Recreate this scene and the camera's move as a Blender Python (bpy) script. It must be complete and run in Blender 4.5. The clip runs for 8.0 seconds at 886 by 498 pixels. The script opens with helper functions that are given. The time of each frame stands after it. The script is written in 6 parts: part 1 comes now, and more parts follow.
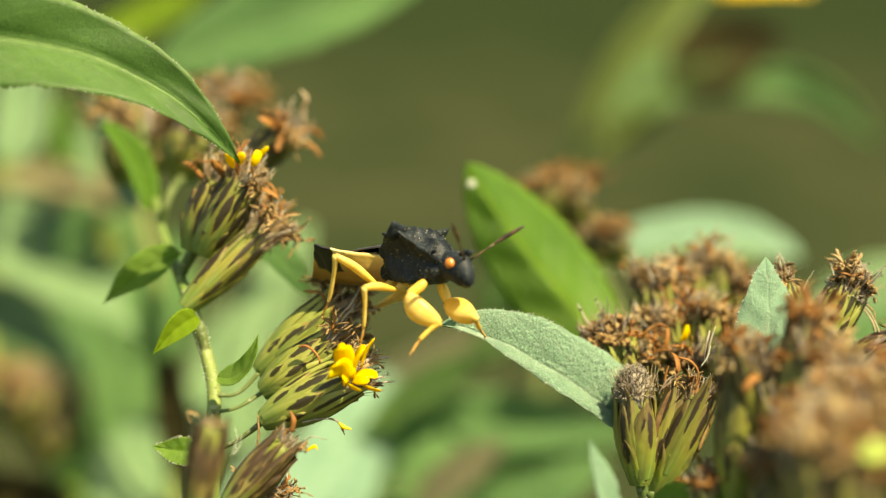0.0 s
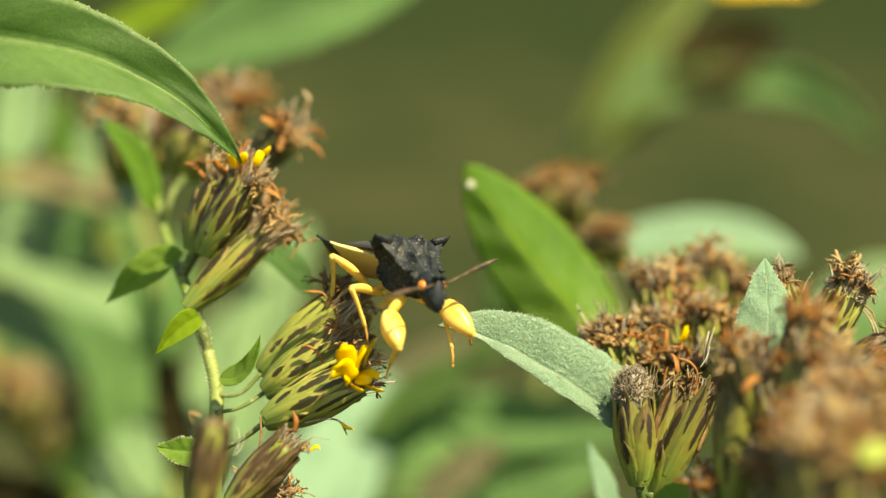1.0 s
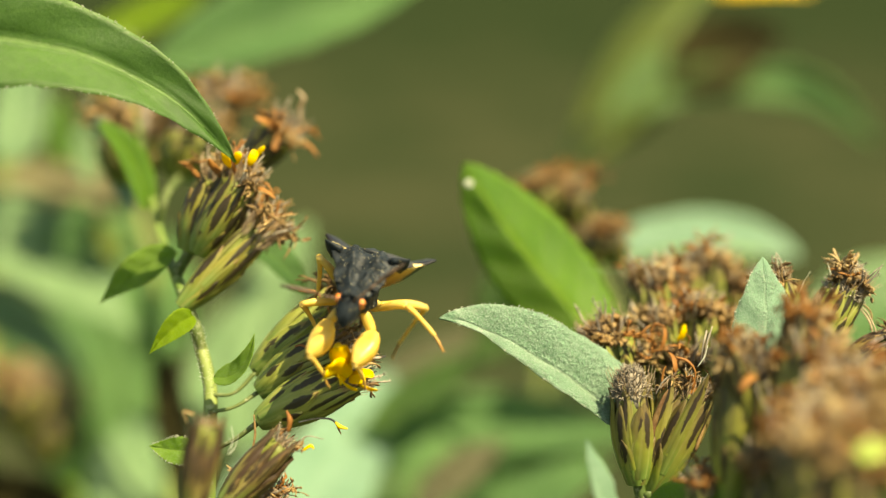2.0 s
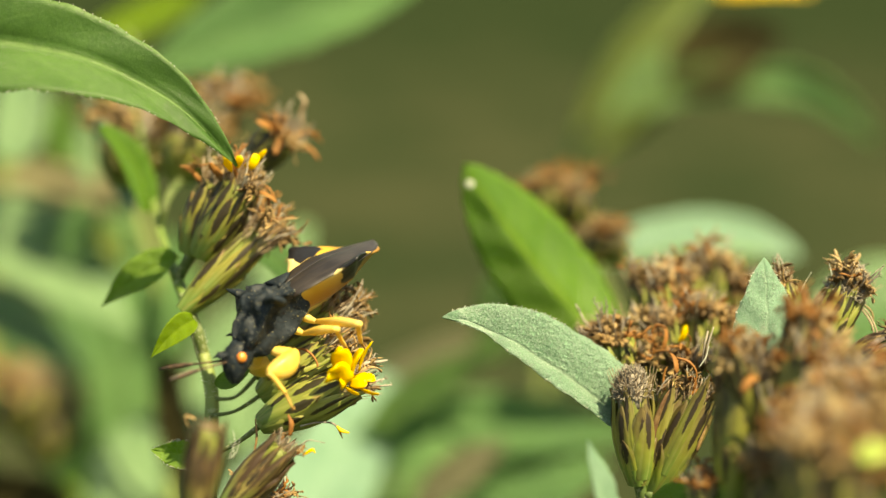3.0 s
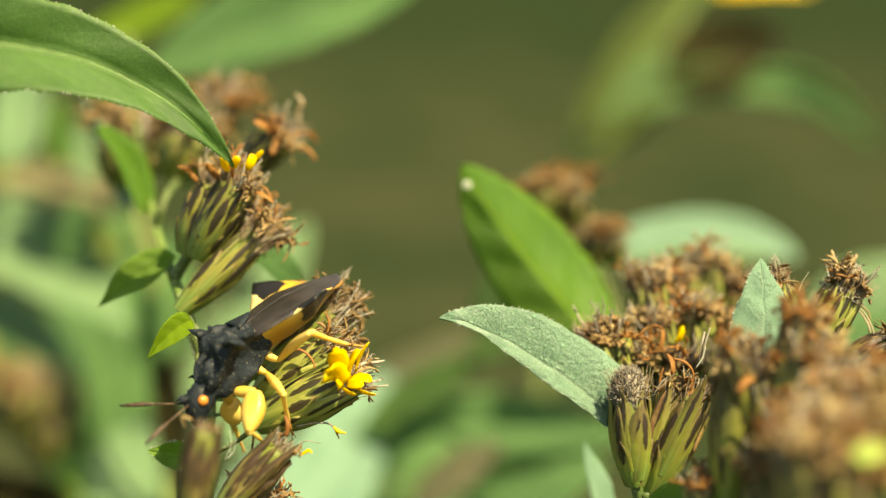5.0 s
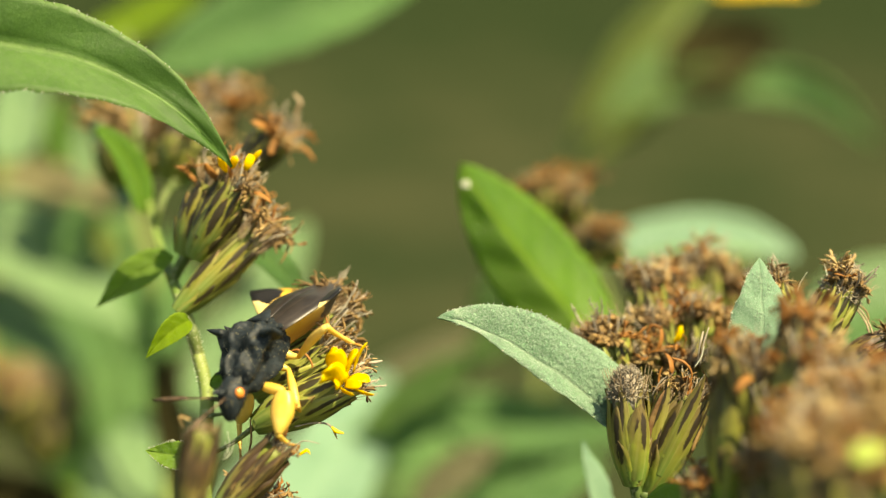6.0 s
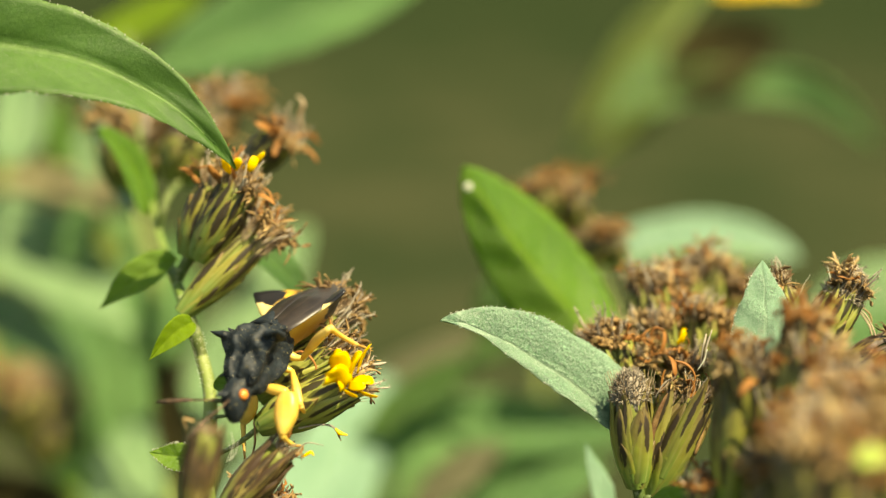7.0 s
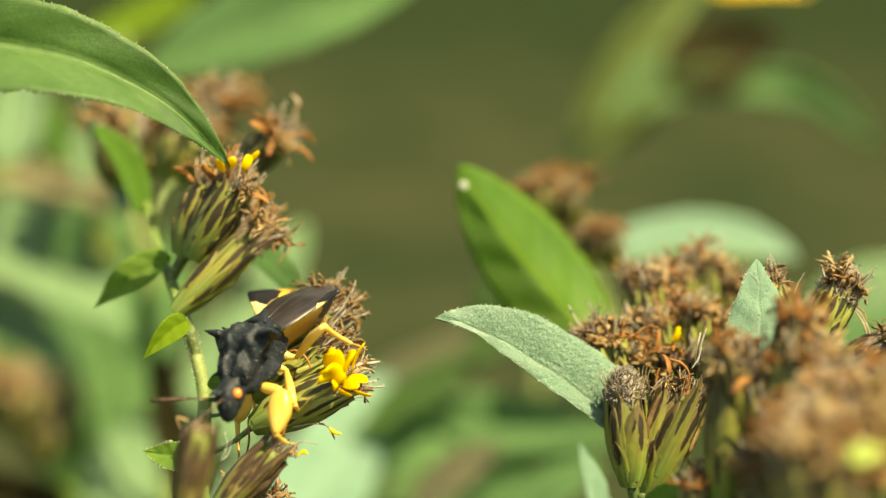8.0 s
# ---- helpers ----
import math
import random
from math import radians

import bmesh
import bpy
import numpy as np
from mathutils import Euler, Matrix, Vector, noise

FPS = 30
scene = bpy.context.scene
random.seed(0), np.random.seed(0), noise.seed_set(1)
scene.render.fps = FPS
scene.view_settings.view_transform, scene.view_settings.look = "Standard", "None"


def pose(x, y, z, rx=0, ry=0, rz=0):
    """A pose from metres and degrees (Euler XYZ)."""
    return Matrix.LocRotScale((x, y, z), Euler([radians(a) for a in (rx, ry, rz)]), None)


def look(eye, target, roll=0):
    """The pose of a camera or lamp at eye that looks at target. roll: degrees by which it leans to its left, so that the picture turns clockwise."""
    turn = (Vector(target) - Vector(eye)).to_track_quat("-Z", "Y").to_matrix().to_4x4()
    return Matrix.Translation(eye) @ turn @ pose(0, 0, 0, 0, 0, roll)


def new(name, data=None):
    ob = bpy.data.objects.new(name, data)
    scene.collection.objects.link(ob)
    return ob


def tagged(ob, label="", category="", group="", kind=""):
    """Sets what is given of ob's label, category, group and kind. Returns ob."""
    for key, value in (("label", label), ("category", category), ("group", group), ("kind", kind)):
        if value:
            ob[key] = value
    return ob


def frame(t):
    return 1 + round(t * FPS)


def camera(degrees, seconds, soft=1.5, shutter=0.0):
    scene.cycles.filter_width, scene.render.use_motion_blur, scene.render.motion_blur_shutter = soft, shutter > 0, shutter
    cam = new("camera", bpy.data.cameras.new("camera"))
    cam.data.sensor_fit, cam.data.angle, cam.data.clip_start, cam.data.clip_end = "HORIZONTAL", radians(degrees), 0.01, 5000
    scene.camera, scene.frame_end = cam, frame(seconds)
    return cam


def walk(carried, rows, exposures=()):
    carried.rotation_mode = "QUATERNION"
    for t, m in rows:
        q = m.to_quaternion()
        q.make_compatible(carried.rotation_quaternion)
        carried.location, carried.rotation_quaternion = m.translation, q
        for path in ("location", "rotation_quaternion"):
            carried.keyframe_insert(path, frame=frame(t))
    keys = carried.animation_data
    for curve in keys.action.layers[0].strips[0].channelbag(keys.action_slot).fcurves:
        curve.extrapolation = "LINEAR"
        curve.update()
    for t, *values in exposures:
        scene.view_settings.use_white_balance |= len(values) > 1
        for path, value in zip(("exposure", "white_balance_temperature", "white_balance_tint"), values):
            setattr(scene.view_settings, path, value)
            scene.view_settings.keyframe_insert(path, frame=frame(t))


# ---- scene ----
# A close view of an ambush bug on drying flower heads. Lengths below are millimetres in the
# plants' own space (x right, y away from the lens, z up) and turn to metres in the meshes.
MM = 0.001
DIST = 61.9
HOME = pose(0, 0, 0.55, -14, 0, 0)  # the plants' space: the lens looks down a little


def V(x, y, z):
    return Vector((x, y, z))


def at_home(p):
    return HOME @ Matrix.Translation(Vector(p) * MM)


# ---- camera: held by hand, all but still ----
cam = camera(36.0, 8.0, soft=1.35)
cam.data.dof.use_dof = True
cam.data.dof.focus_distance = (DIST - 0.8) * MM
cam.data.dof.aperture_fstop = 18.0
cam.data.dof.aperture_blades = 0
SHAKE = [
    (0, -0.000, 0.000),
    (0.5, 0.196, 0.079),
    (1, 0.040, 0.040),
    (1.5, 0.156, -0.019),
    (3, 0.079, 0.019),
    (3.5, 0.236, -0.038),
    (4, 0.156, -0.038),
    (4.5, 0.196, 0.059),
    (6, 0.295, 0.038),
    (6.5, 0.354, 0.156),
    (7, 0.156, 0.156),
    (7.5, 0.236, -0.038),
    (8, 0.413, 0.079),
]
walk(cam, [(t, at_home((x, -DIST, z)) @ pose(0, 0, 0, 90)) for t, x, z in SHAKE], [(0.0, 1.09, 10500, 0), (8.0, 1.09, 10500, 0)])

# ---- light: a high sun, to the right ----
world = bpy.data.worlds.new("sky")
scene.world = world
world.use_nodes = True
wn = world.node_tree
SUN_EL, SUN_AZ = 58.0, 122.0  # degrees; azimuth clockwise from +y
sky = wn.nodes.new("ShaderNodeTexSky")
sky.sky_type = "NISHITA"
sky.sun_disc = False
sky.sun_elevation, sky.sun_rotation = radians(SUN_EL), radians(SUN_AZ)
wn.links.new(sky.outputs[0], wn.nodes["Background"].inputs[0])
wn.nodes["Background"].inputs[1].default_value = 0.1
sun = new("sun", bpy.data.lights.new("sun", "SUN"))
sun.data.energy, sun.data.angle, sun.data.color = 5.0, radians(0.6), (1.0, 0.95, 0.86)
el, az = radians(SUN_EL), radians(SUN_AZ)
sun.matrix_basis = look((5 * math.sin(az) * math.cos(el), 5 * math.cos(az) * math.cos(el), 5 * math.sin(el) + 0.5), (0, 0, 0.5))


# ---- materials ----
class Nodes:
    """A short way to write a node material."""

    def __init__(self, name):
        self.mat = bpy.data.materials.new(name)
        self.mat.use_nodes = True
        self.tree = self.mat.node_tree
        self.bsdf = self.tree.nodes["Principled BSDF"]
        self.out = self.tree.nodes["Material Output"]

    def add(self, kind, **inputs):
        node = self.tree.nodes.new(kind)
        for key, value in inputs.items():
            self.put(node.inputs[key.replace("_", " ")], value)
        return node

    def put(self, socket, value):
        if isinstance(value, bpy.types.NodeSocket):
            self.tree.links.new(value, socket)
        elif isinstance(value, tuple) and len(value) == 3 and socket.type == "RGBA":
            socket.default_value = (*value, 1)
        else:
            socket.default_value = value

    def math(self, op, a, b=0.0, c=0.0, clamp=False):
        node = self.tree.nodes.new("ShaderNodeMath")
        node.operation, node.use_clamp = op, clamp
        for socket, value in zip(node.inputs, (a, b, c)):
            self.put(socket, value)
        return node.outputs[0]

    def mix(self, factor, a, b):
        node = self.tree.nodes.new("ShaderNodeMix")
        node.data_type = "RGBA"
        self.put(node.inputs[0], factor), self.put(node.inputs[6], a), self.put(node.inputs[7], b)
        return node.outputs[2]

    def step(self, value, low, high):
        node = self.tree.nodes.new("ShaderNodeMapRange")
        node.interpolation_type = "SMOOTHSTEP"
        self.put(node.inputs[0], value)
        node.inputs[1].default_value, node.inputs[2].default_value = low, high
        return node.outputs[0]

    def noise(self, scale, detail=3.0, rough=0.55, vector=None):
        node = self.add("ShaderNodeTexNoise", Scale=scale, Detail=detail, Roughness=rough)
        if vector is None:
            vector = self.tree.nodes.new("ShaderNodeTexCoord").outputs["Object"]
        self.put(node.inputs["Vector"], vector)
        return node.outputs[0]

    def uv(self):
        uv = self.tree.nodes.new("ShaderNodeUVMap")
        split = self.tree.nodes.new("ShaderNodeSeparateXYZ")
        self.put(split.inputs[0], uv.outputs[0])
        return split.outputs[0], split.outputs[1]

    def place(self):
        split = self.tree.nodes.new("ShaderNodeSeparateXYZ")
        self.put(split.inputs[0], self.tree.nodes.new("ShaderNodeTexCoord").outputs["Object"])
        return split.outputs

    def chance(self):
        return self.tree.nodes.new("ShaderNodeObjectInfo").outputs["Random"]

    def bump(self, height, strength, distance):
        node = self.add("ShaderNodeBump", Height=height, Strength=strength, Distance=distance)
        self.put(self.bsdf.inputs["Normal"], node.outputs[0])

    def done(self, color, rough=0.5, clear=0.0, clear_color=None, spec=0.5, metal=0.0):
        self.put(self.bsdf.inputs["Base Color"], color)
        self.put(self.bsdf.inputs["Roughness"], rough)
        self.put(self.bsdf.inputs["Specular IOR Level"], spec)
        self.put(self.bsdf.inputs["Metallic"], metal)
        if clear:  # light that shines through thin tissue
            glow = self.add("ShaderNodeBsdfTranslucent", Color=clear_color if clear_color is not None else color)
            both = self.tree.nodes.new("ShaderNodeMixShader")
            both.inputs[0].default_value = clear
            self.put(both.inputs[1], self.bsdf.outputs[0]), self.put(both.inputs[2], glow.outputs[0])
            self.put(self.out.inputs[0], both.outputs[0])
        return self.mat


def leaf_material(name, deep, pale, vein, clear_color, clear=0.35, rough=0.5, fuzz=0.35, hair=(0.62, 0.7, 0.55), spec=0.3, relief=0.55):
    n = Nodes(name)
    u, v = n.uv()
    side = n.math("ABSOLUTE", v)
    rib = n.math("SUBTRACT", 1.0, n.step(side, 0.02, 0.085))
    wave = n.math("SINE", n.math("SUBTRACT", n.math("MULTIPLY", u, 52.0), n.math("MULTIPLY", side, 13.0)))
    veins = n.math("MULTIPLY", n.step(wave, 0.8, 1.0), 0.12)
    net = n.noise(1400, 2, 0.6)
    big = n.noise(170, 4, 0.6)
    color = n.mix(n.step(big, 0.3, 0.7), deep, pale)
    color = n.mix(n.math("MAXIMUM", n.math("MULTIPLY", rib, 0.75), veins), color, vein)
    color = n.mix(n.math("MULTIPLY", n.step(side, 0.9, 0.99), 0.5), color, vein)
    specks = n.step(n.noise(15000, 3, 0.75), 0.45, 0.62)
    color = n.mix(n.math("MULTIPLY", n.step(n.noise(2600, 3, 0.65), 0.42, 0.66), 0.35), color, deep)
    color = n.mix(n.math("MULTIPLY", specks, fuzz), color, hair)
    color = n.mix(n.math("MULTIPLY", n.step(n.noise(9000, 2, 0.7), 0.55, 0.7), 0.1 + 0.3 * fuzz), color, deep)
    spots = n.step(n.noise(700, 3, 0.65), 0.72, 0.77)
    color = n.mix(n.math("MULTIPLY", spots, 0.5), color, (0.28, 0.22, 0.08))
    height = n.math("ADD", n.math("MULTIPLY", net, 0.8), n.math("SUBTRACT", n.math("MULTIPLY", specks, 0.5), n.math("ADD", rib, veins)))
    height = n.math("ADD", height, n.math("MULTIPLY", n.noise(4200, 2, 0.6), 1.6 * relief))
    n.bump(height, relief, 0.00012)
    return n.done(color, n.math("ADD", rough - 0.08, n.math("MULTIPLY", big, 0.16)), clear, clear_color, spec)


MINT_LEAF = leaf_material("pale mint leaf", (0.145, 0.295, 0.185), (0.23, 0.41, 0.275), (0.30, 0.47, 0.32), (0.24, 0.44, 0.18), 0.25, 0.55, 0.3, (0.50, 0.62, 0.50))
DOWNY_LEAF = leaf_material("downy grey-green leaf", (0.185, 0.375, 0.225), (0.31, 0.545, 0.35), (0.43, 0.64, 0.45), (0.24, 0.46, 0.14), 0.25, 0.5, 0.55, (0.64, 0.82, 0.66), 0.4, 1.0)
TOP_LEAF = leaf_material("green leaf with pale down", (0.026, 0.078, 0.011), (0.060, 0.148, 0.024), (0.115, 0.225, 0.05), (0.20, 0.42, 0.02), 0.2, 0.42, 0.06, (0.34, 0.48, 0.22), 0.42, 0.32)
SHEEN_LEAF = leaf_material("glossy yellow-green leaf", (0.06, 0.16, 0.012), (0.105, 0.235, 0.016), (0.22, 0.40, 0.02), (0.45, 0.74, 0.012), 0.35, 0.4, 0.06, (0.5, 0.6, 0.3), 0.5)
MID_LEAF = leaf_material("plain green leaf", (0.07, 0.185, 0.055), (0.125, 0.27, 0.085), (0.18, 0.32, 0.13), (0.24, 0.46, 0.05), 0.35, 0.6, 0.08)
PALE_LEAF = leaf_material("pale sage-green leaf", (0.12, 0.24, 0.10), (0.19, 0.33, 0.15), (0.25, 0.40, 0.20), (0.28, 0.48, 0.10), 0.32, 0.5, 0.2)
BROAD_LEAF = leaf_material("broad green leaf", (0.035, 0.105, 0.025), (0.065, 0.16, 0.04), (0.12, 0.25, 0.07), (0.24, 0.46, 0.04), 0.4, 0.55, 0.05)
BRIGHT_LEAF = leaf_material("bright young leaf", (0.12, 0.25, 0.025), (0.20, 0.35, 0.045), (0.28, 0.44, 0.09), (0.38, 0.60, 0.03), 0.5, 0.45, 0.15)
GLOW_LEAF = leaf_material("lime-green leaf", (0.13, 0.24, 0.008), (0.20, 0.32, 0.012), (0.26, 0.38, 0.03), (0.40, 0.58, 0.008), 0.5, 0.5, 0.05)
LIME_LEAF = leaf_material("yellow-green leaf", (0.06, 0.165, 0.02), (0.12, 0.28, 0.035), (0.22, 0.38, 0.08), (0.32, 0.56, 0.02), 0.45, 0.4, 0.1)
SOFT_LEAF = leaf_material("matt distant leaf", (0.11, 0.235, 0.065), (0.18, 0.33, 0.105), (0.25, 0.42, 0.15), (0.28, 0.50, 0.07), 0.4, 0.5, 0.2)
OLIVE_LEAF = leaf_material("yellowing olive leaf", (0.10, 0.15, 0.02), (0.16, 0.21, 0.035), (0.2, 0.26, 0.06), (0.3, 0.42, 0.03), 0.4, 0.5, 0.1)
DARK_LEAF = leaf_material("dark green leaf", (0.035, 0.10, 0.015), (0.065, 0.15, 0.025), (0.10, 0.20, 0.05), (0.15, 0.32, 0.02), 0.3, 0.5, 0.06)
LIME_TIP = leaf_material("pale lime leaf", (0.48, 0.62, 0.12), (0.62, 0.74, 0.2), (0.66, 0.76, 0.3), (0.6, 0.75, 0.1), 0.4, 0.5, 0.1)
BROWN_LEAF = leaf_material("withered dark brown leaf", (0.026, 0.024, 0.008), (0.055, 0.047, 0.015), (0.08, 0.07, 0.03), (0.10, 0.08, 0.02), 0.15, 0.7, 0.04, (0.2, 0.18, 0.1), 0.1)


def stem_material(name, deep, pale):
    n = Nodes(name)
    color = n.mix(n.step(n.noise(260, 4), 0.35, 0.7), deep, pale)
    color = n.mix(n.math("MULTIPLY", n.step(n.noise(3600, 2), 0.55, 0.68), 0.5), color, (0.5, 0.52, 0.33))
    n.bump(n.noise(2600, 3), 0.4, 0.0001)
    return n.done(color, 0.6, 0.15, (0.3, 0.42, 0.06))


def bract_material(name, pale, warm, fleck_size, brown, reach=0.25, tip=0.86, margin=0.0, tip_color=(0.26, 0.15, 0.06)):
    """Broad scales with one dark spot below the tip; brown: how far they have withered."""
    n = Nodes(name)
    u, v = n.uv()
    wob = n.math("MULTIPLY", n.math("SUBTRACT", n.noise(1900, 4, 0.7), 0.5), 0.62)
    luck = n.chance()
    along = n.math("SUBTRACT", n.math("ADD", u, n.math("MULTIPLY", wob, 0.35)), n.math("ADD", n.math("MULTIPLY", luck, 0.16), 0.6))
    along = n.math("DIVIDE", along, reach)
    across = n.math("DIVIDE", n.math("ADD", v, wob), n.math("MULTIPLY", u, 0.5))
    far = n.math("ADD", n.math("POWER", n.math("ABSOLUTE", along), 1.8), n.math("POWER", n.math("ABSOLUTE", across), 1.8))
    fleck = n.math("MULTIPLY", n.math("SUBTRACT", 1.0, n.step(far, 0.8 * fleck_size, 1.2 * fleck_size)), n.step(luck, 0.02, 0.12))
    green = n.mix(luck, pale, warm)
    green = n.mix(n.step(u, 0.0, 0.5), (0.15, 0.24, 0.05), green)
    streak = n.math("SINE", n.math("MULTIPLY", v, 11.0))
    green = n.mix(n.math("MULTIPLY", n.step(streak, 0.2, 1.0), 0.18), green, (0.52, 0.52, 0.2))
    color = n.mix(n.math("MULTIPLY", n.step(n.noise(500, 3), 0.45, 0.75), 0.5), green, (0.26, 0.24, 0.04))
    color = n.mix(n.math("MULTIPLY", n.step(n.math("ADD", u, wob), tip, 1.0), 0.8), color, tip_color)
    color = n.mix(n.math("MULTIPLY", n.step(n.math("ABSOLUTE", v), 0.8, 1.0), 0.3), color, (0.50, 0.48, 0.20))
    color = n.mix(n.math("MULTIPLY", n.step(n.noise(1700, 3), 0.55, 0.72), 0.25), color, (0.14, 0.09, 0.03))
    color = n.mix(n.math("MULTIPLY", n.step(n.noise(330, 3), 0.4, 0.62), brown), color, (0.12, 0.06, 0.025))
    if margin:
        color = n.mix(n.math("MULTIPLY", n.step(n.math("ADD", n.math("ABSOLUTE", v), wob), 0.18, 0.45), margin), color, (0.05, 0.026, 0.013))
    color = n.mix(n.math("MULTIPLY", fleck, 0.94), color, (0.022, 0.013, 0.009))
    n.bump(n.math("ADD", n.math("MULTIPLY", streak, 0.6), n.noise(2400, 2)), 0.22, 0.00006)
    return n.done(color, 0.5, 0.14, (0.42, 0.44, 0.06))


def plain(name, a, b, scale, rough, clear=0.0, spec=0.4, by_chance=0.0, grain=0.3, c=None):
    n = Nodes(name)
    f = n.step(n.noise(scale, 4, 0.6), 0.3, 0.72)
    if by_chance:
        f = n.math("ADD", n.math("MULTIPLY", f, 1 - by_chance), n.math("MULTIPLY", n.chance(), by_chance))
    color = n.mix(f, a, b)
    if c:
        color = n.mix(n.step(n.noise(scale * 0.27, 2), 0.55, 0.7), color, c)
    n.bump(n.noise(scale * 6, 3), grain, 0.00006)
    return n.done(color, rough, clear, None, spec)


def withered_material():
    n = Nodes("brown withered floret")
    luck = n.chance()
    color = n.mix(n.step(luck, 0.0, 0.55), (0.14, 0.085, 0.035), (0.37, 0.235, 0.095))
    color = n.mix(n.math("MULTIPLY", n.step(luck, 0.5, 1.0), 0.75), color, (0.54, 0.37, 0.17))
    color = n.mix(n.step(n.noise(700, 3), 0.45, 0.75), color, (0.17, 0.085, 0.04))
    color = n.mix(n.math("MULTIPLY", n.step(n.noise(2600, 3, 0.7), 0.48, 0.66), 0.5), color, (0.08, 0.042, 0.02))
    n.bump(n.noise(4000, 3), 0.5, 0.00008)
    return n.done(color, 0.62, 0.22, None, 0.35)


STEM = stem_material("downy green stem", (0.13, 0.22, 0.04), (0.27, 0.33, 0.10))
# stem green darkened: the shade on the stalks is put into this colour
SHADED_STALK = stem_material("thin green stalk, shade painted in", (0.075, 0.125, 0.03), (0.15, 0.19, 0.06))
BRACT = bract_material("flecked bract", (0.22, 0.29, 0.05), (0.37, 0.39, 0.09), 1.25, 0.12, 0.22)
DRY_BRACT = bract_material("withering bract", (0.15, 0.13, 0.03), (0.34, 0.28, 0.09), 0.5, 0.5, 0.3, 0.7, 0.95)
GREEN_BRACT = bract_material("brown-tipped green bract", (0.19, 0.265, 0.035), (0.33, 0.365, 0.06), 0.7, 0.4, 0.32, 0.28, 0.0, (0.10, 0.055, 0.026))
STREAK_BRACT = bract_material("long-flecked bract", (0.125, 0.145, 0.018), (0.24, 0.225, 0.032), 2.2, 0.15, 0.29, 0.85)
CORE = plain("green receptacle", (0.13, 0.16, 0.03), (0.24, 0.25, 0.06), 600, 0.6)
PAPPUS = plain("tan bristles", (0.26, 0.17, 0.10), (0.60, 0.47, 0.32), 900, 0.65, 0.25)
GREY_TIP = plain("grey withered styles", (0.15, 0.125, 0.10), (0.46, 0.41, 0.32), 900, 0.8)
RUST = withered_material()
TAN = plain("tan withered floret", (0.35, 0.235, 0.10), (0.66, 0.50, 0.27), 800, 0.6, 0.3, 0.3, 0.5)
ORANGE = plain("dried orange floret", (0.26, 0.10, 0.03), (0.50, 0.24, 0.07), 800, 0.55, 0.3, 0.3, 0.4)
YELLOW = plain("fresh yellow floret", (0.86, 0.57, 0.008), (0.93, 0.70, 0.03), 500, 0.45, 0.3, 0.4, 0.3)
DOWN = plain("pale green leaf down", (0.36, 0.50, 0.38), (0.55, 0.68, 0.54), 900, 0.6, 0.4)
HAIR = plain("white plant hair", (0.6, 0.62, 0.5), (0.8, 0.82, 0.7), 500, 0.5, 0.4)


STRAW_LEAF = leaf_material("straw-coloured leaf", (0.18, 0.16, 0.07), (0.29, 0.25, 0.13), (0.3, 0.26, 0.15), (0.35, 0.3, 0.1), 0.25, 0.6, 0.1)
DEAD_LEAF = leaf_material("dry beige leaf", (0.085, 0.085, 0.04), (0.15, 0.14, 0.07), (0.17, 0.16, 0.09), (0.22, 0.22, 0.08), 0.25, 0.6, 0.1)


def soil_material():
    n = Nodes("dry grass and soil")
    patches = n.noise(2.6, 3, 0.5)
    fine = n.noise(28, 5, 0.65)
    color = n.mix(n.step(patches, 0.36, 0.64), (0.021, 0.035, 0.016), (0.049, 0.055, 0.028))
    color = n.mix(n.math("MULTIPLY", n.step(fine, 0.4, 0.65), 0.6), color, (0.030, 0.033, 0.013))
    lawn = n.step(n.math("ADD", n.place()[1], n.math("MULTIPLY", n.noise(0.9, 2), 1.5)), 4.0, 7.5)  # greener further off
    color = n.mix(n.math("MULTIPLY", lawn, 0.8), color, (0.017, 0.029, 0.012))
    n.bump(fine, 0.8, 0.02)
    return n.done(color, 1.0, spec=0.0)


SOIL = soil_material()


# ---- building helpers; a shape is (points, faces, uvs) in millimetres ----
def unit(v):
    return v.normalized() if v.length > 1e-9 else Vector((0, 0, 1))


def join(shapes):
    points, faces, uvs = [], [], []
    for p, f, t in shapes:
        k = len(points)
        points += p
        faces += [tuple(i + k for i in face) for face in f]
        uvs += t
    return points, faces, uvs


def as_mesh(name, shape, material, shift=Vector((0, 0, 0)), smooth=True):
    points, faces, uvs = shape
    mesh = bpy.data.meshes.new(name)
    mesh.from_pydata([(p - shift) * MM for p in points], [], faces)
    layer = mesh.uv_layers.new(name="UVMap")
    order = np.zeros(len(mesh.loops), dtype=np.int32)
    mesh.loops.foreach_get("vertex_index", order)
    layer.data.foreach_set("uv", np.asarray(uvs, dtype=np.float32)[order].ravel())
    mesh.polygons.foreach_set("use_smooth", [smooth] * len(mesh.polygons))
    mesh.materials.append(material)
    mesh.update()
    return mesh


BASE = {}


def foot(p):
    """The place on the ground under a point of a stem."""
    w = at_home(p).translation
    return (HOME.inverted() @ Vector((w.x, w.y + 0.01, -0.01))) / MM


def thing(name, base, label, category, group="", kind=""):
    ob = new(name)
    ob.empty_display_size = 0.002
    ob.matrix_basis = at_home(base)
    BASE[ob.name] = Vector(base)
    return tagged(ob, label, category, group, kind)


def part(name, shape, material, parent, label="", kind="", smooth=True):
    """One mesh under a thing; the shape is given in the plants' space."""
    ob = new(name, as_mesh(name, shape, material, BASE[parent.name], smooth))
    ob.parent = parent
    return tagged(ob, label, kind=kind)


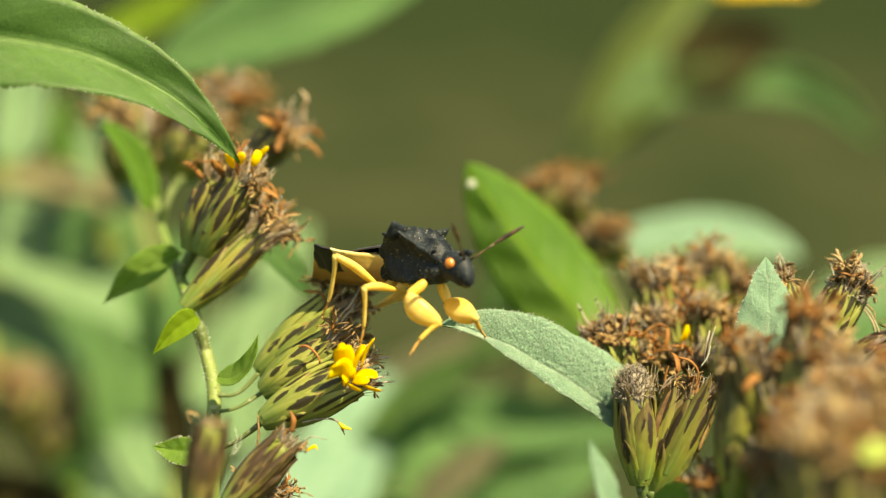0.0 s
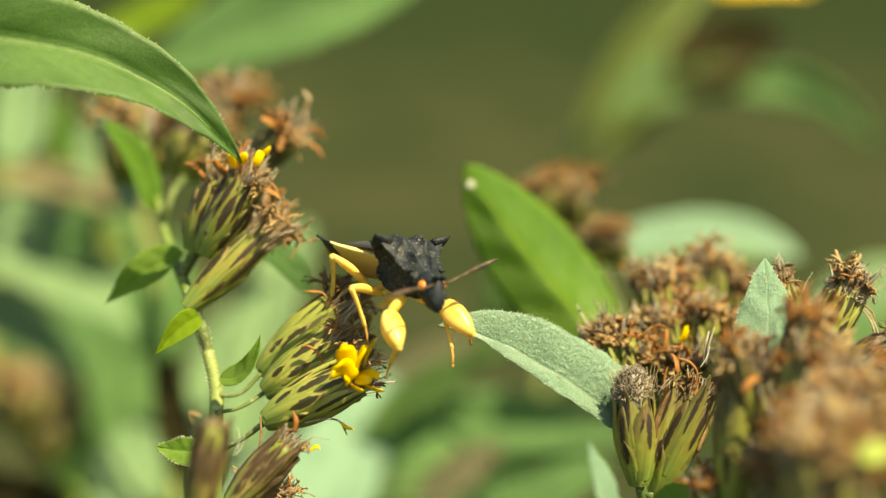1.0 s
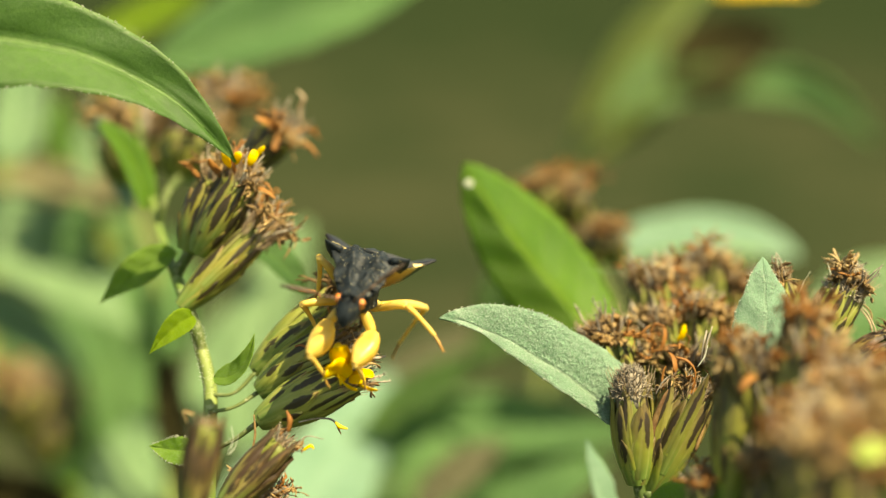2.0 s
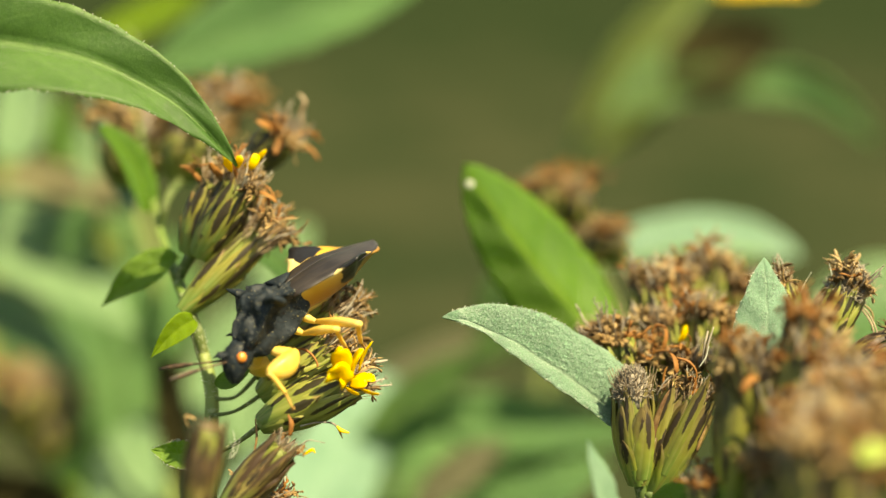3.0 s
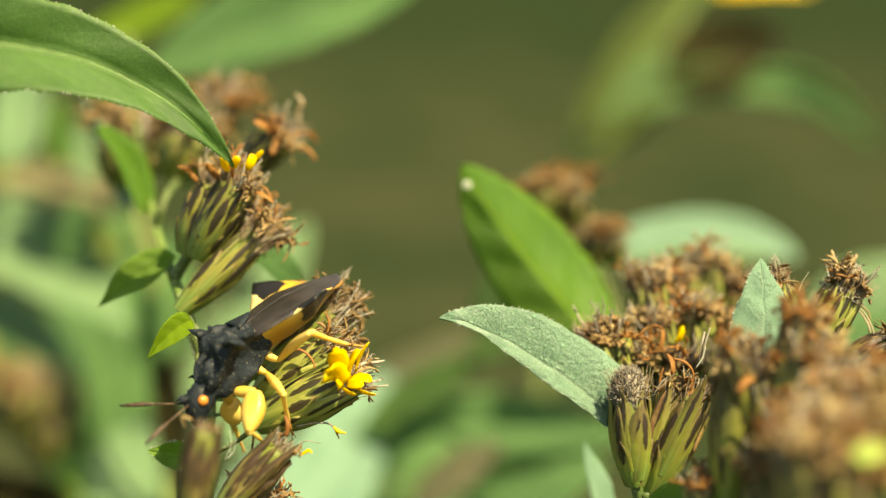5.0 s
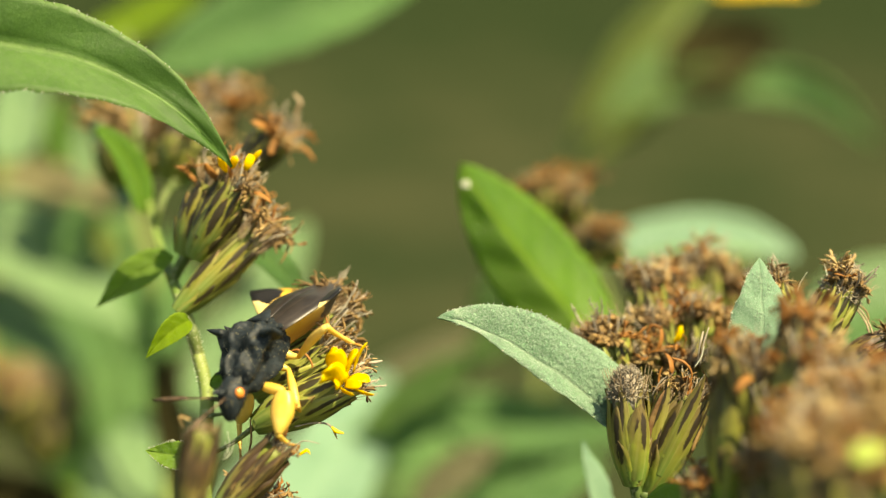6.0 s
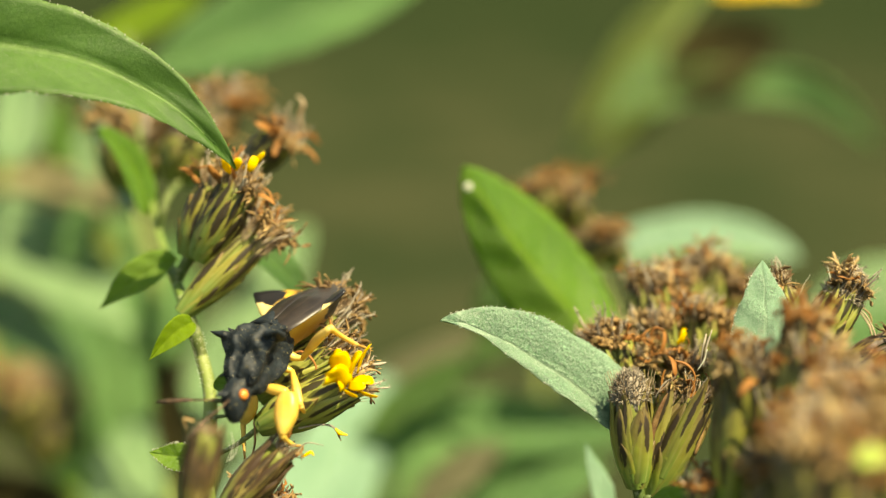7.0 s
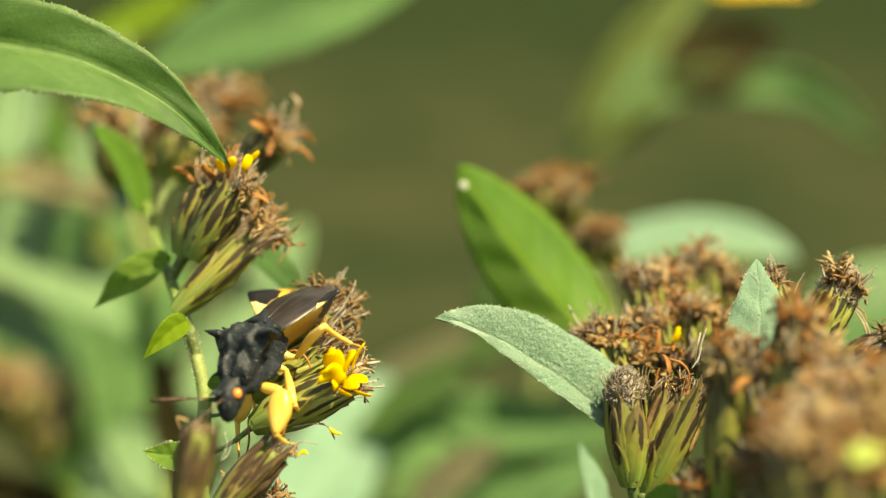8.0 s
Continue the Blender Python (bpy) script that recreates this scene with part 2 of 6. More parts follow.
def piece(name, mesh, parent, m, label="", kind=""):
    """An object on shared mesh data, at the pose m in its parent's space."""
    ob = new(name, mesh)
    ob.parent = parent
    ob.matrix_basis = m
    return tagged(ob, label, kind=kind)


def grid_faces(rows, cols, closed=False):
    faces = []
    for i in range(rows - 1):
        for j in range(cols if closed else cols - 1):
            k = (j + 1) % cols
            faces.append((i * cols + j, i * cols + k, (i + 1) * cols + k, (i + 1) * cols + j))
    return faces


def smooth_line(points, steps):
    """A soft curve through the points (Catmull-Rom)."""
    pts = [2 * points[0] - points[1], *points, 2 * points[-1] - points[-2]]
    out = []
    for i in range(1, len(pts) - 2):
        a, b, c, d = pts[i - 1:i + 3]
        for s in range(steps):
            t = s / steps
            out.append(0.5 * (2 * b + (c - a) * t + (2 * a - 5 * b + 4 * c - d) * t * t + (3 * b - a - 3 * c + d) * t ** 3))
    return out + [points[-1]]


def tube(line, radii, sides=8, squash=1.0):
    """A round rod along a line, with closed ends."""
    n = len(line)
    points, uvs = [], []
    way = unit(line[1] - line[0])
    a = unit(way.orthogonal())
    for i in range(n):
        way = unit(line[min(i + 1, n - 1)] - line[max(i - 1, 0)])
        a = unit(a - way * a.dot(way))
        b = way.cross(a)
        r = radii[i] if len(radii) == n else np.interp(i / (n - 1), np.linspace(0, 1, len(radii)), radii)
        for j in range(sides):
            w = 2 * math.pi * j / sides
            points.append(line[i] + (a * math.cos(w) + b * math.sin(w) * squash) * float(r))
            uvs.append((i / (n - 1), j / sides))
    faces = grid_faces(n, sides, True)
    faces += [tuple(range(sides))[::-1], tuple(range((n - 1) * sides, n * sides))]
    return points, faces, uvs


def loft(rings, cap=True):
    """A skin over rings of points, all of one count."""
    k = len(rings[0])
    points = [p for r in rings for p in r]
    uvs = [(i / (len(rings) - 1), 2 * j / (k - 1) - 1) for i in range(len(rings)) for j in range(k)]
    faces = grid_faces(len(rings), k, True)
    if cap:
        faces += [tuple(range(k))[::-1], tuple(range((len(rings) - 1) * k, len(rings) * k))]
    return points, [f[::-1] for f in faces], uvs


def ball(center, rx, ry, rz, rows=10, cols=16):
    rings = []
    for i in range(rows + 1):
        q = math.pi * i / rows
        r = max(math.sin(q), 0.02)
        rings.append([center + V(-rx * math.cos(q), ry * r * math.cos(6.2832 * j / cols), rz * r * math.sin(6.2832 * j / cols)) for j in range(cols)])
    return loft(rings)


def bezier(a, c, b, n):
    return [a * (1 - t) ** 2 + c * 2 * t * (1 - t) + b * t * t for t in (i / n for i in range(n + 1))]


def leaf_shape(base, ctrl, tip, width, face, fold=0.25, rows=46, cols=13, teeth=0.03, thick=0.14, widest=0.42, wave=0.04, seed=1, point=0.85, cup=0.0, face2=None, halves=(1.0, 1.0)):
    """A blade with a folded midrib and a toothed, uneven edge; face: the way its upper side looks."""
    rng = random.Random(seed)
    line = bezier(base, ctrl, tip, rows - 1)
    points, uvs = [], []
    ph = rng.uniform(0, 6)
    tooth = [rng.uniform(0.2, 1.0) for _ in range(rows)]
    p1, p2 = point * widest / (1 - widest), point
    peak = widest ** p1 * (1 - widest) ** p2
    for layer in (0, 1):
        for i, p in enumerate(line):
            t = i / (rows - 1)
            way = unit(line[min(i + 1, rows - 1)] - line[max(i - 1, 0)])
            look_way = face.lerp(face2, t) if face2 else face
            normal = unit(look_way - way * look_way.dot(way))
            side = way.cross(normal)
            w = width / 2 * max(0.02, max(t, 1e-4) ** p1 * max(1 - t, 1e-4) ** p2 / peak)
            for j in range(cols):
                v = 2 * j / (cols - 1) - 1
                edge = abs(v) ** 8
                ww = w * halves[v > 0] * (1 + edge * teeth * (tooth[i] if (i // 2) % 2 else -tooth[i]))
                lift = fold * abs(v) * w * halves[v > 0] - cup * w * v * v
                lift += wave * width * math.sin(ph + 9 * t + (2 if v > 0 else 0)) * v * v
                lift += 0.012 * width * math.sin(26 * t - 5 * abs(v))
                lift -= 0.05 * width * math.exp(-(v / 0.07) ** 2) * 0.5
                body = thick * (0.25 + 0.75 * (1 - abs(v) ** 3)) * (0.3 + 0.7 * min(1, 3 * (1 - t)))
                points.append(p + side * (v * ww) + normal * (lift - (body if layer else 0)))
                uvs.append((t, v))
    n = rows * cols
    top = grid_faces(rows, cols)
    faces = top + [tuple(n + i for i in f[::-1]) for f in top]
    rim = [*range(cols), *(i * cols + cols - 1 for i in range(1, rows)), *((rows - 1) * cols + j for j in range(cols - 2, -1, -1)), *(i * cols for i in range(rows - 2, 0, -1))]
    for a, b in zip(rim, rim[1:] + rim[:1]):
        faces.append((b, a, a + n, b + n))
    return points, faces, uvs


def edge_hairs(shape, rows, cols, count, length, seed):
    """Short hairs that stand off a leaf's edge."""
    rng = random.Random(seed)
    out = []
    for _ in range(count):
        i, j = rng.randrange(2, rows - 2), rng.choice((0, cols - 1))
        p, q = shape[0][i * cols + j].lerp(shape[0][(i + 1) * cols + j], rng.random()), shape[0][i * cols + cols // 2]
        d = unit(p - q) + V(rng.uniform(-1, 1), rng.uniform(-1, 1), rng.uniform(-1, 1)) * 0.6
        e = p + unit(d) * length * rng.uniform(0.2, 1.2) ** 1.3
        out.append(tube([p - unit(d) * 0.05, (p + e) / 2 + V(0, 0, 0.03), e], (0.018, 0.014, 0.004), 3))
    return join(out)


def blade_down(shape, rows, cols, count, seed):
    """Fine pale hairs that lie on a leaf's upper side, toward its tip."""
    rng = random.Random(seed)
    out = []
    for _ in range(count):
        i, j = rng.randrange(1, round((rows - 2) * 0.9)), rng.randrange(cols - 1)
        a, b, c = (shape[0][k] for k in (i * cols + j, (i + 1) * cols + j, i * cols + j + 1))
        f, g = rng.random(), rng.random()
        p = a + (b - a) * f + (c - a) * g
        up = unit((b - a).cross(c - a))
        way = unit(unit(b - a) + unit(c - a) * rng.uniform(-0.9, 0.9) + up * rng.uniform(0.1, 0.7))
        q = p + way * rng.uniform(0.07, 0.19)
        out.append(tube([p - up * 0.01, q], (0.011, 0.004), 3))
    return join(out)


def grow_leaf(plant, spec, material, label="", hairs=0, down=0, **more):
    """A leaf and its hairs as parts of a plant."""
    base, ctrl, tip, width, face = spec
    shape = leaf_shape(base, ctrl, tip, width, face, **more)
    leaf = part("leaf", shape, material, plant, label)
    if hairs:
        fuzz = new("hairs", as_mesh("hairs", edge_hairs(shape, 46, 13, hairs, 0.1, 5), HAIR, BASE[plant.name]))
        fuzz.parent = leaf
        tagged(fuzz, "short white hairs on the leaf edge", kind="stuff")
    if down:
        fuzz = new("down", as_mesh("down", blade_down(shape, 46, 13, down, 9), DOWN, BASE[plant.name]))
        fuzz.parent = leaf
        tagged(fuzz, "fine pale down on the leaf blade", kind="stuff")
    return leaf


# ---- flower heads: scales round a core, a tuft of bristles, withered florets ----
def core_radius(t):
    return 0.16 + 0.86 * math.sin(math.pi * min(1, 0.08 + 0.62 * t)) ** 0.9 - 0.10 * max(0, t - 0.7)


def core_shape():
    """The core of a head: 1 mm radius, 4 mm long, along z."""
    points, uvs = [], []
    for i in range(12):
        t = i / 11
        for j in range(14):
            w = 2 * math.pi * j / 14
            r = core_radius(t) * 0.88
            points.append(V(r * math.cos(w), r * math.sin(w), 4 * t))
            uvs.append((t, j / 14))
    faces = grid_faces(12, 14, True)
    return points, faces + [tuple(range(14))[::-1], tuple(range(11 * 14, 12 * 14))], uvs


def bract_shape(start, end, width, flare, seed, blunt=2.3):
    """A pointed scale that lies along the core on its +x side."""
    rng = random.Random(seed)
    rows, cols = 9, 5
    points, uvs = [], []
    for layer in (0, 1):
        for i in range(rows):
            t = i / (rows - 1)
            s = start + (end - start) * t
            w = width * (0.35 + 0.65 * math.sin(math.pi * (0.25 + 0.5 * min(1, t / 0.55)))) * (1 if t < 0.5 else max(0.03, 1 - ((t - 0.5) / 0.5) ** blunt))
            r = core_radius(min(s, 1)) + 0.03 + 0.05 * t + flare * max(0, t - 0.6) ** 2
            for j in range(cols):
                v = 2 * j / (cols - 1) - 1
                a = v * w / max(0.35, r)
                lift = r + 0.10 * (1 - v * v) + rng.uniform(-0.008, 0.008) - (0.05 if layer else 0)
                points.append(V(lift * math.cos(a), lift * math.sin(a), 4 * s))
                uvs.append((t, v))
    n = rows * cols
    top = grid_faces(rows, cols)
    faces = [f[::-1] for f in top] + [tuple(n + i for i in f) for f in top]
    return points, faces, uvs


def strand(rng, base, way, length, radius, curl, sides=3, steps=4):
    line = [base]
    d = unit(way)
    for _ in range(steps):
        d = unit(d + V(rng.uniform(-1, 1), rng.uniform(-1, 1), rng.uniform(-1, 1)) * curl)
        line.append(line[-1] + d * (length / steps))
    return tube(line, [radius, radius * 0.9, radius * 0.35], sides)


def pappus_shape(seed, count=110, spread=0.35):
    rng = random.Random(seed)
    out = []
    for _ in range(count):
        a, r = rng.uniform(0, 6.283), 0.8 * math.sqrt(rng.random())
        b = V(r * math.cos(a), r * math.sin(a), 3.3)
        out.append(strand(rng, b, V(b.x * spread, b.y * spread, 1), rng.uniform(1.0, 2.2), 0.028, 0.13))
    return join(out)


def style_shape(seed, count=14):
    """Grey forked tips with a rough fuzz."""
    rng = random.Random(seed)
    out = []
    for _ in range(count):
        a, r = rng.uniform(0, 6.283), 0.75 * math.sqrt(rng.random())
        b = V(r * math.cos(a), r * math.sin(a), 3.8)
        d = V(b.x * 0.45 + rng.uniform(-.2, .2), b.y * 0.45 + rng.uniform(-.2, .2), 1)
        s = strand(rng, b, d, rng.uniform(1.2, 2.3), 0.075, 0.22, 5, 6)
        out.append(s)
        for _ in range(7):
            q = s[0][rng.randrange(len(s[0]) // 2, len(s[0]))]
            out.append(strand(rng, q, V(rng.uniform(-1, 1), rng.uniform(-1, 1), rng.uniform(-.2, 1)), 0.2, 0.022, 0.3, 3, 2))
    return join(out)


def ribbon(line, width, spin, thick=0.05):
    """A thin twisted strip along a line."""
    n, points, uvs = len(line), [], []
    a = unit((line[1] - line[0]).orthogonal())
    for i in range(n):
        way = unit(line[min(i + 1, n - 1)] - line[max(i - 1, 0)])
        a = unit(Matrix.Rotation(spin, 3, way) @ (a - way * a.dot(way)))
        c = way.cross(a)
        w = width * (0.6 + 0.4 * math.sin(3.1 * i / (n - 1))) * (1 if i < n - 1 else 0.25)
        points += [line[i] + a * w, line[i] + c * thick, line[i] - a * w, line[i] - c * thick]
        uvs += [(i / (n - 1), q) for q in (0.0, 0.3, 0.6, 0.9)]
    faces = grid_faces(n, 4, True) + [(3, 2, 1, 0), tuple(range(4 * n - 4, 4 * n))]
    return points, faces, uvs


def wool_shape(seed, count=420):
    """A woolly cap of short crooked threads."""
    rng = random.Random(seed)
    out = [tube([V(0, 0, 3.2), V(0, 0, 4.0), V(0, 0, 4.8), V(0, 0, 5.2)], (0.85, 0.8, 0.6, 0.2), 12)]
    for _ in range(count):
        a, h = rng.uniform(0, 6.283), rng.random()
        r = 0.85 * math.sqrt(1 - h * h)
        b = V(r * math.cos(a), r * math.sin(a), 3.7 + 1.5 * h)
        out.append(strand(rng, b, V(b.x, b.y, h + 0.3), rng.uniform(0.25, 0.5), 0.04, 0.5, 3, 3))
    return join(out)


def cap_shape(seed):
    """A crumpled brown dome of withered florets, along z."""
    rng = random.Random(seed)
    shift = V(rng.uniform(0, 9), rng.uniform(0, 9), rng.uniform(0, 9))
    points, uvs = [], []
    for i in range(14):
        t = i / 13
        a = math.pi * (0.06 + 0.66 * t)
        for j in range(26):
            w = 6.283 * j / 26
            p = V(math.sin(a) * math.cos(w), math.sin(a) * math.sin(w), -math.cos(a))
            k = 0.8 + 0.42 * noise.noise(p * 2.6 + shift) + 0.3 * noise.noise(p * 6.0 + shift)
            points.append(V(p.x * k, p.y * k, 4.35 - math.cos(a) * 0.8 * k))
            uvs.append((t, j / 26))
    return points, grid_faces(14, 26, True) + [tuple(range(26))[::-1], tuple(range(13 * 26, 14 * 26))], uvs


def floret_shape(seed, length=1.5, width=0.4, lobes=6, spread=0.75):
    """A withered, crumpled tube that splits into curled strips, along z."""
    rng = random.Random(seed)
    line = [V(0, 0, 0)]
    d = V(rng.uniform(-.2, .2), rng.uniform(-.2, .2), 1)
    for _ in range(4):
        d = unit(d + V(rng.uniform(-.3, .3), rng.uniform(-.3, .3), rng.uniform(-.1, .2)))
        line.append(line[-1] + d * length * 0.14)
    out = [tube(line, (width * 0.2, width * 0.3, width * 0.5, width * 0.38), 6, 0.6)]
    for k in range(lobes):
        a = 6.283 * k / lobes + rng.uniform(-.6, .6)
        e = unit(d + V(math.cos(a), math.sin(a), 0) * rng.uniform(0.3, 1.1) * spread)
        strip, turn = [line[-1] - d * 0.1], rng.uniform(-.5, .5)
        for s in range(7):
            e = unit(e + V(math.cos(a + 1.5), math.sin(a + 1.5), 0) * turn * spread + V(rng.uniform(-.4, .4), rng.uniform(-.4, .4), rng.uniform(-.55, .3) * spread))
            strip.append(strip[-1] + e * length * rng.uniform(0.07, 0.13))
        out.append(ribbon(strip, width * rng.uniform(0.13, 0.32), rng.uniform(-1.1, 1.1), 0.03))
    return join(out)


def petal_shape(length, width, bend, seed, cup=0.35):
    """A plump curved petal along z that bends towards +x."""
    rng = random.Random(seed)
    rows, cols = 10, 8
    points, uvs = [], []
    for i in range(rows):
        t = i / (rows - 1)
        a = bend * t
        c = V(length * (1 - math.cos(a)) / max(bend, 0.01), 0, length * math.sin(a) / max(bend, 0.01))
        out = V(math.cos(a), 0, -math.sin(a))
        w = width / 2 * (0.45 + 0.55 * math.sin(math.pi * min(1, 0.12 + 0.75 * t))) * (1 if t < 0.85 else 1 - ((t - 0.85) / 0.15) ** 2 * 0.75)
        for j in range(cols):
            q = 2 * math.pi * j / cols
            y, h = math.cos(q) * w, math.sin(q) * w * 0.28
            points.append(c + V(0, y, 0) + out * (h - cup * (y * y) / max(w, 0.01)) + out * rng.uniform(-.012, .012))
            uvs.append((t, j / cols))
    faces = grid_faces(rows, cols, True) + [tuple(range(cols))[::-1], tuple(range((rows - 1) * cols, rows * cols))]
    return points, faces, uvs


CORE_MESH = as_mesh("core", core_shape(), CORE)
ROWS_OF_BRACTS = [(0.0, 0.46, 0.6, 0.12, 5), (0.04, 0.74, 0.66, 0.12, 6), (0.12, 0.98, 0.62, 0.16, 6), (0.3, 1.1, 0.4, 0.25, 8)]
BRACT_MESHES = {m: [[as_mesh("bract", bract_shape(s, e, w, f, 10 * k + q), m) for q in range(2)] for k, (s, e, w, f, _) in enumerate(ROWS_OF_BRACTS)] for m in (BRACT, DRY_BRACT, STREAK_BRACT)}
BROAD_ROWS = [(0.0, 0.5, 0.95, 0.05, 4), (0.03, 0.8, 0.95, 0.1, 4), (0.08, 1.0, 0.9, 0.3, 5), (0.2, 1.16, 0.6, 0.7, 5)]
BROAD_BRACTS = [[as_mesh("bract", bract_shape(s, e, w, f, 10 * k + q, 2.4), GREEN_BRACT) for q in range(2)] for k, (s, e, w, f, _) in enumerate(BROAD_ROWS)]
PAPPUS_MESHES = [as_mesh("bristle_tuft", pappus_shape(s), PAPPUS) for s in range(3)]
STYLE_MESHES = [as_mesh("style_tuft", style_shape(s), GREY_TIP) for s in range(3)]
WOOL_MESH = as_mesh("wool_cap", wool_shape(1), GREY_TIP)
FLORET_MESHES = [as_mesh("floret", floret_shape(s), RUST) for s in range(8)]
CLUMP_MESHES = [as_mesh("floret", floret_shape(s + 40, 0.95, 0.85, 7, 0.8), RUST) for s in range(8)]
CAP_MESHES = [as_mesh("withered_cap", cap_shape(s), RUST, smooth=False) for s in range(4)]
ORANGE_MESHES = [as_mesh("floret", floret_shape(s + 19, 1.7, 0.36, 4), ORANGE) for s in range(3)]
TAN_MESHES = [as_mesh("floret", floret_shape(s + 60, 1.4, 0.5, 8, 0.6), TAN) for s in range(4)]
STRAP_MESHES = [as_mesh("dry_petal", petal_shape(1.9, 0.42, 0.7 + 0.5 * s, s, 0.2), ORANGE) for s in range(3)]
PETAL_MESHES = [as_mesh("petal", petal_shape(1.45, 0.86, b, s, 0.25), YELLOW) for s, b in enumerate((0.6, 1.2, 1.9))] + [as_mesh("petal", petal_shape(1.35, 0.4, 0.5, 9, 0.2), YELLOW)]


def aim(a, b, spin=0.0):
    """A turn whose z axis runs from a to b."""
    return (b - a).to_track_quat("Z", "Y").to_matrix().to_4x4() @ Matrix.Rotation(spin, 4, "Z")


def grow_head(plant, base, top, radius, seed, florets=9, orange=0, straps=0, bracts=True, grey=True, label="", wide=1.0, wool=False, dry=False, clumps=False, bract_mat=None, tuft=1.0, broad=False, tan=0):
    """A flower head from its stalk to the rim of its scales, as a part with its own pieces."""
    rng = random.Random(seed)
    size = (top - base).length / 4
    m = Matrix.Translation((base - BASE[plant.name]) * MM) @ aim(base, top, rng.uniform(0, 6)) @ Matrix.Diagonal((radius, radius, size, 1))
    head = piece("flower_head", CORE_MESH, plant, m, label)
    if bracts:
        for k, (*_, count) in enumerate(BROAD_ROWS if broad else ROWS_OF_BRACTS):
            stock = BROAD_BRACTS[k] if broad else BRACT_MESHES[bract_mat or (DRY_BRACT if dry else BRACT)][k]
            for i in range(count):
                a = 6.283 * (i + rng.uniform(-.18, .18)) / count + 0.5 * k
                piece("bract", rng.choice(stock), head, Matrix.Rotation(a, 4, "Z") @ Matrix.Rotation(rng.uniform(-.02, .03), 4, "Y") @ Matrix.Diagonal((rng.uniform(.97, 1.05), rng.uniform(.85, 1.12), rng.uniform(.88, 1.1), 1)))
    else:
        piece("bract_layer", ALL_BRACTS, head, Matrix.Identity(4), kind="stuff")
    flat = Matrix.Translation((0, 0, 4 * MM)) @ Matrix.Diagonal((0.5 + tuft / 2, 0.5 + tuft / 2, tuft * radius / size, 1)) @ Matrix.Translation((0, 0, -4 * MM))
    piece("bristle_tuft", rng.choice(PAPPUS_MESHES), head, flat, kind="stuff")
    if clumps:
        piece("withered_cap", rng.choice(CAP_MESHES), head, flat)
    if wool:
        piece("wool_cap", WOOL_MESH, head, flat, kind="stuff")
    if grey:
        piece("style_tuft", rng.choice(STYLE_MESHES), head, flat, kind="stuff")
    for kind, count, stock in (("floret", florets, CLUMP_MESHES + TAN_MESHES[:2] + CLUMP_MESHES if clumps else FLORET_MESHES), ("floret", orange, ORANGE_MESHES), ("floret", tan, TAN_MESHES), ("dry_petal", straps, STRAP_MESHES)):
        for i in range(count):
            a, r = rng.uniform(0, 6.283), 0.72 * math.sqrt(rng.random())
            p = V(r * math.cos(a), r * math.sin(a), 3.9 + rng.uniform(-.2, .5))
            lean = Matrix.Rotation(a, 4, "Z") @ Matrix.Rotation((0.25 + r * 1.1) * wide + rng.uniform(-.2, .3) + (0.5 if kind == "dry_petal" else 0), 4, "Y")
            s = rng.uniform(0.75, 1.15)
            piece(kind, rng.choice(stock), head, flat @ Matrix.Translation(p * MM) @ lean @ Matrix.Rotation(rng.uniform(0, 6), 4, "Z") @ Matrix.Diagonal((s, s, s, 1)))
    return head


ALL_BRACTS = as_mesh("bract_layer", join([([Matrix.Rotation(6.283 * i / c + 0.5 * k, 3, "Z") @ p for p in sh[0]], sh[1], sh[2])
                                     for k, (s, e, w, f, c) in enumerate(ROWS_OF_BRACTS) for i in range(c) for sh in [bract_shape(s, e, w, f, 3 * i)]]), STREAK_BRACT)


def grow_trunk(plant, line, radii):
    """The main stem, from the ground up."""
    low = BASE[plant.name]
    r = radii[0]
    straight = [low.lerp(line[0], k / 12) for k in range(12)]
    points = straight + smooth_line(line, 8)
    n = len(points) - 13
    girth = [r * (1.7 - 0.7 * k / 12) for k in range(12)] + [float(np.interp(i / n, np.linspace(0, 1, len(radii)), radii)) for i in range(n + 1)]
    return part("stem", tube(points, girth, 10), STEM, plant)


def stem_hairs(plant, stem, a, b, radius, count, seed):
    """Short white hairs on a stretch of a stem."""
    rng = random.Random(seed)
    out = []
    for _ in range(count):
        p = a.lerp(b, rng.random())
        d = unit((b - a).cross(V(rng.uniform(-1, 1), rng.uniform(-1, 1), rng.uniform(-1, 1))))
        out.append(strand(rng, p + d * radius * 0.9, d, rng.uniform(0.05, 0.15), 0.01, 0.3, 3, 2))
    fuzz = new("hairs", as_mesh("hairs", join(out), HAIR, BASE[plant.name]))
    fuzz.parent = stem
    tagged(fuzz, "short white hairs on the stem", kind="stuff")


def grow_stalk(plant, line, radii, label=""):
    return part("stalk", tube(smooth_line(line, 6), radii, 9), SHADED_STALK, plant, label)


def grow_strands(plant, rows):
    """Single dried strands that stand out from the heads."""
    for line, radii, material in rows:
        part("strand", tube(smooth_line(line, 5), radii, 6, 0.6), material, plant)


# ---- ground ----
def build_ground():
    mesh = bpy.data.meshes.new("ground")
    k, points = 40, []
    span = [math.copysign(abs(q) ** 3 * 900, q) for q in np.linspace(-1, 1, k)]
    for y in span:
        for x in span:
            near = math.exp(-(x * x + y * y) / 60)
            points.append((x, y, 0.04 * near * noise.noise((x * 1.3, y * 1.3, 0))))
    mesh.from_pydata(points, [], grid_faces(k, k))
    mesh.materials.append(SOIL)
    tagged(new("ground", mesh), "dry brown soil with short olive grass", "ground", kind="structure")


build_ground()


